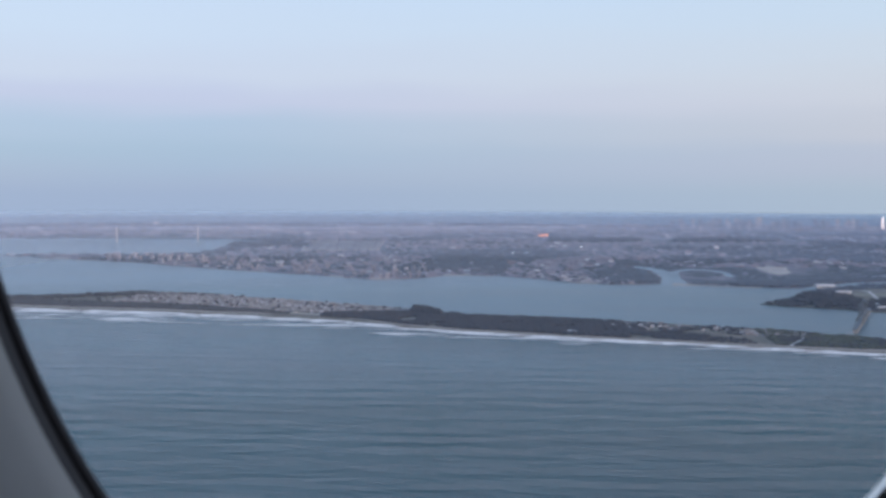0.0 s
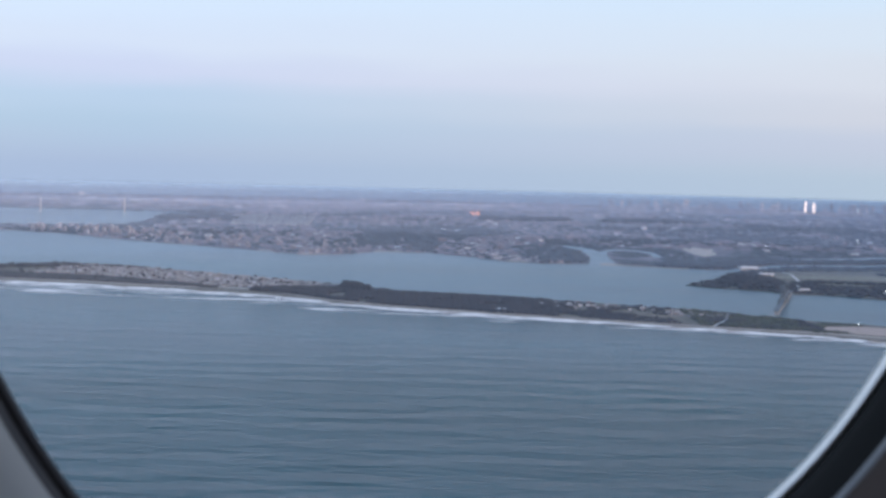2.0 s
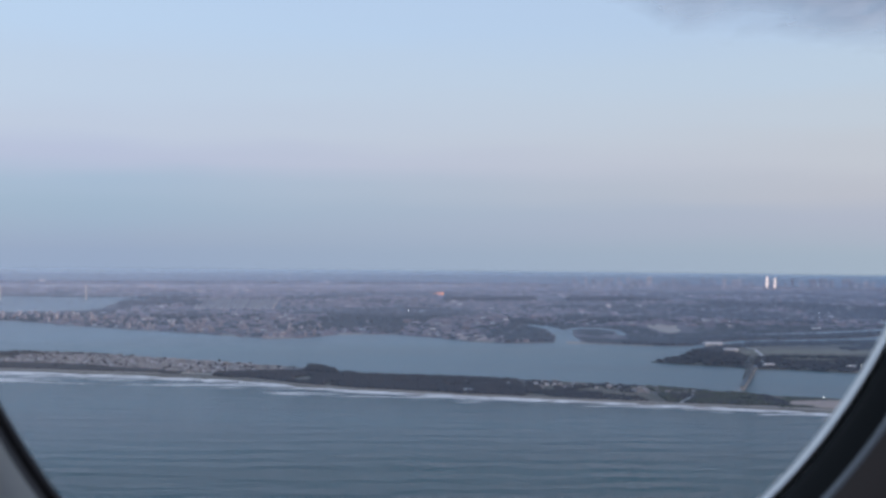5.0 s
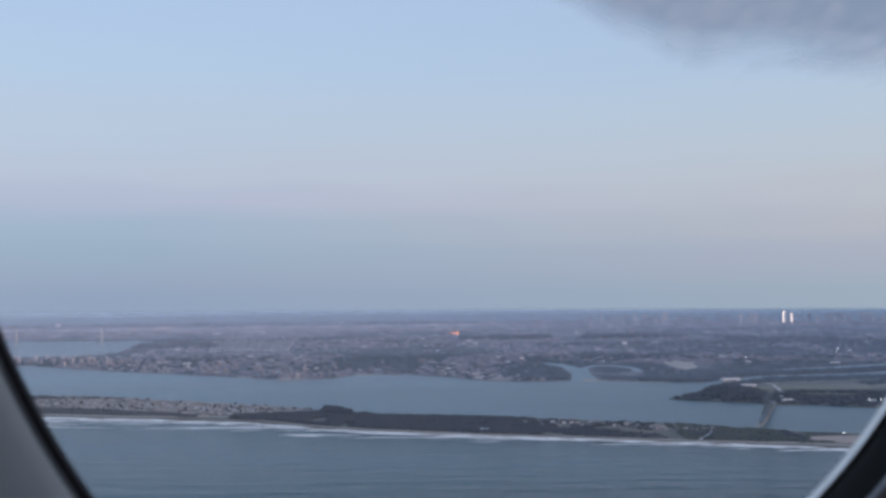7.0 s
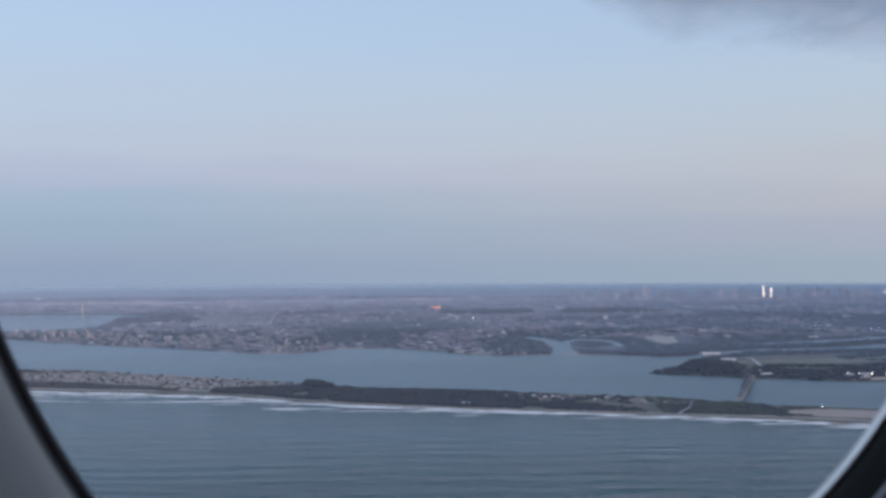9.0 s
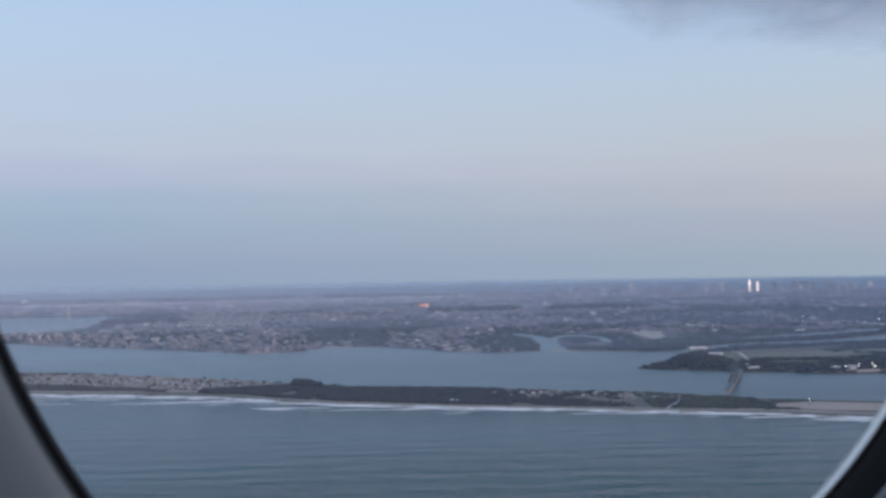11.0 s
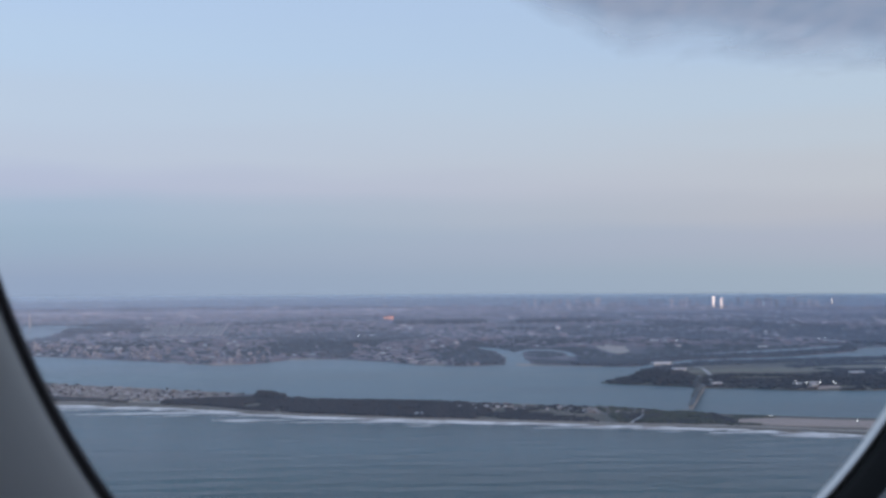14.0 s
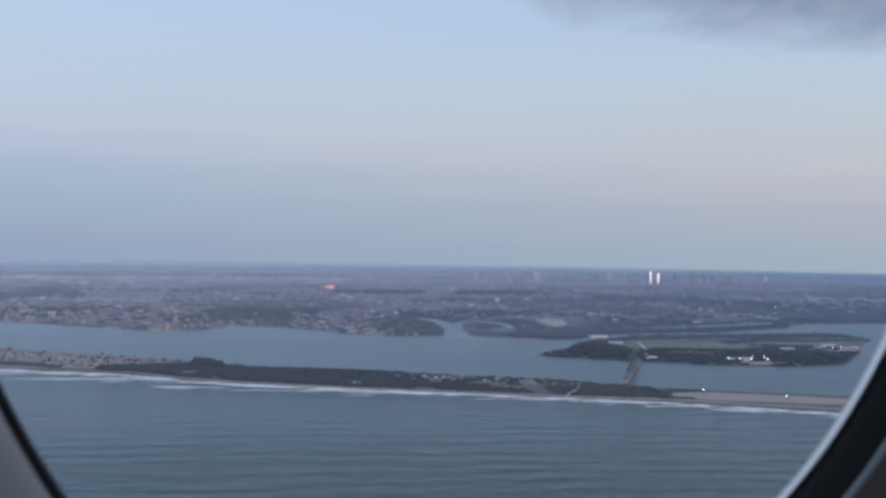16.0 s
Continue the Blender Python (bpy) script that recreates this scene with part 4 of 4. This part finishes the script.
for x, y, tn, w, d, h in ((242, 1041, 8, 17, 7, 1.8), (244, 981, 5, 12, 5, 1.4), (240, 851, 12, 8, 3.5, 1.2), (376, 918, -4, 12, 4, 1.4), (425, 948, -6, 12, 5, 1.5),
                          (405, 925, 10, 6, 4, 1.4), (298, 838, 6, 6, 3, 1.2), (312, 842, -8, 7, 3, 1.2), (306, 826, 20, 5, 3, 1.2), (440, 930, 4, 7, 4, 1.4)):
    hangar(x, y, tn, w, d, h)
hangar(11, 700, -18, 4.6, 2.0, 0.8, "hall", "long low white-roofed hall among dark trees", "halls in the wood")
for x, y, tn, w, d, h in ((458, 1508, 6, 22, 4, 1.0), (500, 1484, 10, 7, 5, 1.2), (523, 1344, -62, 34, 3.5, 1.0), (410, 1264, 4, 10, 4, 1.0), (322, 1296, 0, 5, 4, 1.2), (-352, 1415, 12, 9, 5, 1.8),
                          (-205, 1235, 8, 11, 3.5, 1.0), (-95, 1262, -16, 14, 3, 0.8), (-20, 1255, 14, 5, 4, 1.4), (-300, 1560, 30, 7, 4, 1.4),
                          (-40, 1640, -20, 8, 5, 1.4), (150, 1720, 38, 9, 5, 1.4), (300, 1800, -12, 12, 5, 1.4), (610, 1720, 2, 14, 5, 1.6)):
    hangar(x, y, tn, w, d, h, "warehouse", "white-roofed warehouse among the dark town blocks", "town warehouses")


def floodlight(x, y, h, size):
    ob = thing("floodlight", "bright white floodlight on a tall pole", "lamp", "floodlights", at=(x, y, 0.6))
    bm = bmesh.new()
    bmesh.ops.create_cone(bm, segments=8, radius1=0.14, radius2=0.08, depth=h, cap_ends=True, matrix=Matrix.Translation((0, 0, h / 2)))
    part("pole", bm, M_STEEL, ob)
    bm = bmesh.new()
    box(bm, 0, 0.12, h - 0.2, size * 1.2, 0.3, size * 0.8, bevel=0.05)
    housing = part("housing", bm, M_STEEL, ob)
    bm = bmesh.new()
    bmesh.ops.create_uvsphere(bm, u_segments=10, v_segments=6, radius=size * 0.5, matrix=Matrix.Translation((0, -0.2, h + 0.15)) @ Matrix.Diagonal((1, 0.6, 0.8, 1)))
    part("lens", bm, M_FLOOD, housing, "glowing lens")
    return ob


for x, y, sz in ((210, 634, 1.5), (248, 605, 1.5), (290, 819, 1.2), (297, 815, 1.7), (305, 812, 1.7), (312, 828, 1.3), (316, 809, 2.0), (320, 825, 1.5), (406, 913, 1.7), (409, 904, 1.8),
                 (416, 905, 1.8), (402, 920, 1.3), (491, 1500, 2.4), (512, 1361, 1.8), (520, 1362, 1.8), (334, 1352, 1.8), (-226, 1330, 1.6), (-60, 1600, 1.8), (40, 1790, 2.0), (545, 1380, 1.5),
                 (470, 1440, 1.5), (620, 1560, 2.0)):
    floodlight(x, y, 4.0, sz * 0.36)


# ---------------- single trees ----------------
def tree(x, y, h):
    ob = thing("tree", "dark bare-crowned tree beside the beach houses", "tree", "trees among the houses", at=(x, y, 0.8))
    bm = bmesh.new()
    bmesh.ops.create_cone(bm, segments=6, radius1=0.16, radius2=0.06, depth=h * 0.6, cap_ends=True, matrix=Matrix.Translation((0, 0, h * 0.3)))
    for i in range(4):
        a = i * 1.7
        beam(bm, (0, 0, h * 0.35), (math.cos(a) * h * 0.25, math.sin(a) * h * 0.25, h * 0.65), 0.07, 0.07)
    part("trunk", bm, M_WOOD, ob)
    v, f = [], []
    for i in range(22):
        c = rng.normal(0, 0.26, 3) * np.array([h * 0.62, h * 0.62, h * 0.5]) + np.array([0, 0, h * 0.66])
        r = h * rng.uniform(0.08, 0.17)
        base = len(v)
        v += (ICO_V * (1 + 0.3 * rng.standard_normal((len(ICO_V), 1))) * r + c).tolist()
        f += (ICO_F + base).tolist()
    part("crown", raw_mesh("crown", v, f, M_WOOD), M_WOOD, ob)
    return ob


proto_t = [tree(-210, 842, 2.8), tree(-150, 830, 3.2), tree(-250, 868, 2.6)]
for i in range(110):
    x = rng.uniform(-420, -95)
    lo, hi = sea_y(x) + float(np.interp(x, [-420, -250, -170, -92], [32, 28, 36, 84])), bay_y(x) - 3
    if hi > lo:
        c = copy_thing(proto_t[i % 3], pose(*lay(x, rng.uniform(lo, hi)), 0.8, 0, 0, rng.uniform(0, 360)))
        q = rng.uniform(0.6, 1.1)
        c.scale = (q, q, q)


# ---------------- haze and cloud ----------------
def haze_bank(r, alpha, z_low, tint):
    """An added haze veil on an arc round the coast; thins out below the horizon."""
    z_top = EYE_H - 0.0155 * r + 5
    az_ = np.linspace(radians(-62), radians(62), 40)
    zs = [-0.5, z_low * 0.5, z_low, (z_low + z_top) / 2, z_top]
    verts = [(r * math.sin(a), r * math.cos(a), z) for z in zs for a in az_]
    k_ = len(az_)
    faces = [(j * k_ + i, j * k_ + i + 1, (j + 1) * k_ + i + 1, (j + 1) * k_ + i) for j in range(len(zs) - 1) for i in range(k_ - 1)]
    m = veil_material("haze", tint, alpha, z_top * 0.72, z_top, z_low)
    ob = tagged(new("haze_bank", raw_mesh("haze_bank", verts, faces, m)), "thin tinted sheet that imitates evening haze over the land", "haze", kind="structure")
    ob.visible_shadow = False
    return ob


# the bluing and paling with distance is put into these sheets' tints and strengths
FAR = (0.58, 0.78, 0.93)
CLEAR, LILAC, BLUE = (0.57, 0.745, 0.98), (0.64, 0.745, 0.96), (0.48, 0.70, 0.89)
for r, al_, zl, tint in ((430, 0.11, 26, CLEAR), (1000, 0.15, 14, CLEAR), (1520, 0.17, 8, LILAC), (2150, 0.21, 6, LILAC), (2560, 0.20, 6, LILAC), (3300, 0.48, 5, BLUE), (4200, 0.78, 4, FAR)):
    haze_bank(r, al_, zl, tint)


def cloud(z):
    """A ragged cloud deck: a bumpy sheet, dense in the middle and torn at its rim."""
    azs, els = np.linspace(3, 42, 150), np.linspace(8.7, 21, 94)
    verts, dens = [], []
    for e in els:
        for a in azs:
            r = (z - EYE_H) / math.tan(radians(e))
            x, y = r * math.sin(radians(a)), r * math.cos(radians(a))
            d = noise.fractal((x * 0.0022, y * 0.0013, 2.0), 0.8, 2.1, 7)
            low = float(np.interp(a, [4.4, 7.7, 11.8, 15, 18.6, 21.9, 26, 42], [14.6, 12.6, 10.9, 10.8, 10.0, 9.5, 9.0, 8.9]))
            q = (e - low - 0.1) / 1.3 + 0.75 * d
            dens.append(max(0.0, min(0.74, 0.46 * q)))
            verts.append((x, y, z + 30 * d))
    nx = len(azs)
    faces = [(j * nx + i, j * nx + i + 1, (j + 1) * nx + i + 1, (j + 1) * nx + i) for j in range(len(els) - 1) for i in range(nx - 1)]
    me = raw_mesh("cloud", verts, faces, M_CLOUD)
    att = me.attributes.new("thickness", "FLOAT", "POINT")
    att.data.foreach_set("value", dens)
    for p in me.polygons:
        p.use_smooth = True
    return tagged(new("cloud", me), "ragged grey cloud with torn edges", "cloud", kind="structure")


cloud(900)

# ---------------- cabin window ----------------
AFT, FORE = (0.1727, 0.2623, 1.903), (0.1652, 0.2402, 2.330)   # half width, half height, fullness
UP = Vector((0, 0, 1))
AX = ALONG * math.cos(LEAN) + UP * math.sin(LEAN)
AZ = -ALONG * math.sin(LEAN) + UP * math.cos(LEAN)


def win_point(a, g, depth):
    c, sn = math.cos(a), math.sin(a)
    w = min(1, max(0, c / 0.5 + 0.5))
    w = w * w * (3 - 2 * w)
    half, tall, full = (p + (q - p) * w for p, q in zip(AFT, FORE))
    x = half * g * math.copysign(abs(c) ** (2 / full), c)
    z = tall * g * math.copysign(abs(sn) ** (2 / full), sn)
    return AX * x + AZ * z + OUT * depth


def win_loft(rings, a0=0.0, a1=2 * math.pi, seg=128):
    """A band round the opening through rings of (size, depth)."""
    bm = bmesh.new()
    full = abs(a1 - a0 - 2 * math.pi) < 1e-6
    angs = np.linspace(a0, a1, seg + 1)[: seg if full else seg + 1]
    rows = [[bm.verts.new(win_point(a, g, d)) for a in angs] for g, d in rings]
    for r0, r1 in zip(rows, rows[1:]):
        for i in range(len(angs) if full else len(angs) - 1):
            j = (i + 1) % len(angs)
            bm.faces.new((r0[i], r0[j], r1[j], r1[i]))
    bmesh.ops.recalc_face_normals(bm, faces=bm.faces)
    for f in bm.faces:
        f.smooth = True
    return bm


win = thing("aircraft_window", "oval aircraft cabin window with grey plastic reveal", "window", at=SEAT)
REVEAL = [(1.09, 0.236), (1.055, 0.238), (1.035, 0.250), (1.008, 0.280), (0.996, 0.296)]
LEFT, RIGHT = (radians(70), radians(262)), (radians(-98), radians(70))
# dark band added where the reveal's outer edge falls into shade
part("shade_ring", win_loft([(1.09, 0.236), (1.078, 0.250), (1.062, 0.262), (1.0295, 0.2578)], *LEFT), M_RUBBER, win, "dark ring imitating the shade beyond the reveal")
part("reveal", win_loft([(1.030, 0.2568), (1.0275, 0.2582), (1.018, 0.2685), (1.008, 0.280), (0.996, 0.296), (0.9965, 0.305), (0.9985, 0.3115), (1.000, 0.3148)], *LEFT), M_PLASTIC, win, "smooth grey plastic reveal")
# right arc of the same reveal, coloured darker to imitate its shade
part("reveal_shaded", win_loft(REVEAL[:-1] + [(1.006, 0.290), (1.004, 0.2995)], *RIGHT), M_REVEAL_DARK, win, "right arc of the reveal, coloured dark brown-grey for its shade")
# the highlight along the lip is put in as a paler strip
part("lip", win_loft([(1.0045, 0.2990), (1.0020, 0.3000), (1.0018, 0.3010), (1.0035, 0.3028)], *RIGHT), M_LIP, win, "thin lip of the reveal, its edge highlight coloured pale")
part("seal", win_loft([(1.004, 0.2996), (1.0035, 0.3036), (1.003, 0.309), (1.004, 0.318), (1.0145, 0.3282), (1.05, 0.331)], *RIGHT), M_RUBBER, win, "black rubber window seal")
part("seal", win_loft([(1.000, 0.3148), (1.002, 0.3185), (1.0045, 0.322), (1.010, 0.3282), (1.05, 0.331)], *LEFT), M_LEFT_ARC, win, "black rubber window seal")
RIM = [(1.0105, 0.3280), (1.008, 0.3279), (1.003, 0.329), (1.000, 0.3318), (1.03, 0.3342)]
# one rim in two materials: right arc coloured as lit, left as unlit
part("rim", win_loft([(1.0150, 0.3280), (1.0125, 0.3279), (1.0075, 0.3288), (1.0045, 0.3318), (1.03, 0.3342)], *RIGHT), M_RIM, win, "bright metal rim")
part("rim_dark", win_loft(RIM, *LEFT), M_LEFT_ARC, win, "left arc of the rim, coloured dark as unlit")
bm = bmesh.new()
bm.faces.new([bm.verts.new(win_point(a, 1.02, 0.3335)) for a in np.linspace(0, 2 * math.pi, 97)[:-1]])
part("pane", bm, M_ACRYLIC, win, "clear acrylic pane").visible_shadow = False


def holed_plate(g, depth0, depth1, reach, mat_):
    """A wall sheet with the window's opening, from its inner to its outer face."""
    bm = bmesh.new()
    seg = 96
    rows = []
    for d in (depth0, depth1):
        inner = [bm.verts.new(win_point(a, g, d)) for a in np.linspace(0, 2 * math.pi, seg + 1)[:-1]]
        outer = []
        for a in np.linspace(0, 2 * math.pi, seg + 1)[:-1]:
            c, sn = math.cos(a), math.sin(a)
            q = reach / max(abs(c), abs(sn))
            outer.append(bm.verts.new(AX * c * q + AZ * sn * q + OUT * d))
        rows.append((inner, outer))
    (i0, o0), (i1, o1) = rows
    for i in range(seg):
        j = (i + 1) % seg
        for quad in ((i0[i], o0[i], o0[j], i0[j]), (i1[i], i1[j], o1[j], o1[i]), (i0[i], i0[j], i1[j], i1[i]), (o0[i], o1[i], o1[j], o0[j])):
            bm.faces.new(quad)
    bmesh.ops.recalc_face_normals(bm, faces=bm.faces)
    return mesh_of("wall", bm, mat_)


wall_in = tagged(new("wall_inner", holed_plate(1.09, 0.232, 0.244, 0.9, M_PANEL)), "beige cabin side wall panel", "wall", kind="structure")
wall_in.matrix_basis = pose(*SEAT)
wall_out = tagged(new("wall_outer", holed_plate(1.026, 0.3305, 0.3345, 0.9, M_ALU)), "painted metal aircraft skin", "wall", kind="structure")
wall_out.matrix_basis = pose(*SEAT)


def shell_box(x0, x1, d0, d1, z0, z1, wall_t=0.02):
    """Closed cabin round the seat, open only on the window's side."""
    bm = bmesh.new()
    def brick(a0, a1, e0, e1, c0, c1):
        vs = bmesh.ops.create_cube(bm, size=1)["verts"]
        for v in vs:
            a, e, c = (a0 + a1) / 2 + v.co.x * (a1 - a0), (e0 + e1) / 2 + v.co.y * (e1 - e0), (c0 + c1) / 2 + v.co.z * (c1 - c0)
            v.co = AX * a + OUT * e + AZ * c
    brick(x0, x1, d0 - wall_t, d0, z0, z1)
    brick(x0 - wall_t, x0, d0, d1, z0, z1)
    brick(x1, x1 + wall_t, d0, d1, z0, z1)
    brick(x0, x1, d0, d1, z0 - wall_t, z0)
    brick(x0, x1, d0, d1, z1, z1 + wall_t)
    return bm


cabin = tagged(new("wall_cabin", mesh_of("wall_cabin", shell_box(-0.86, 0.86, -1.2, 0.3343, -0.86, 0.86), M_PANEL)), "dim cabin walls, floor and ceiling", "wall", kind="structure")
cabin.matrix_basis = pose(*SEAT)
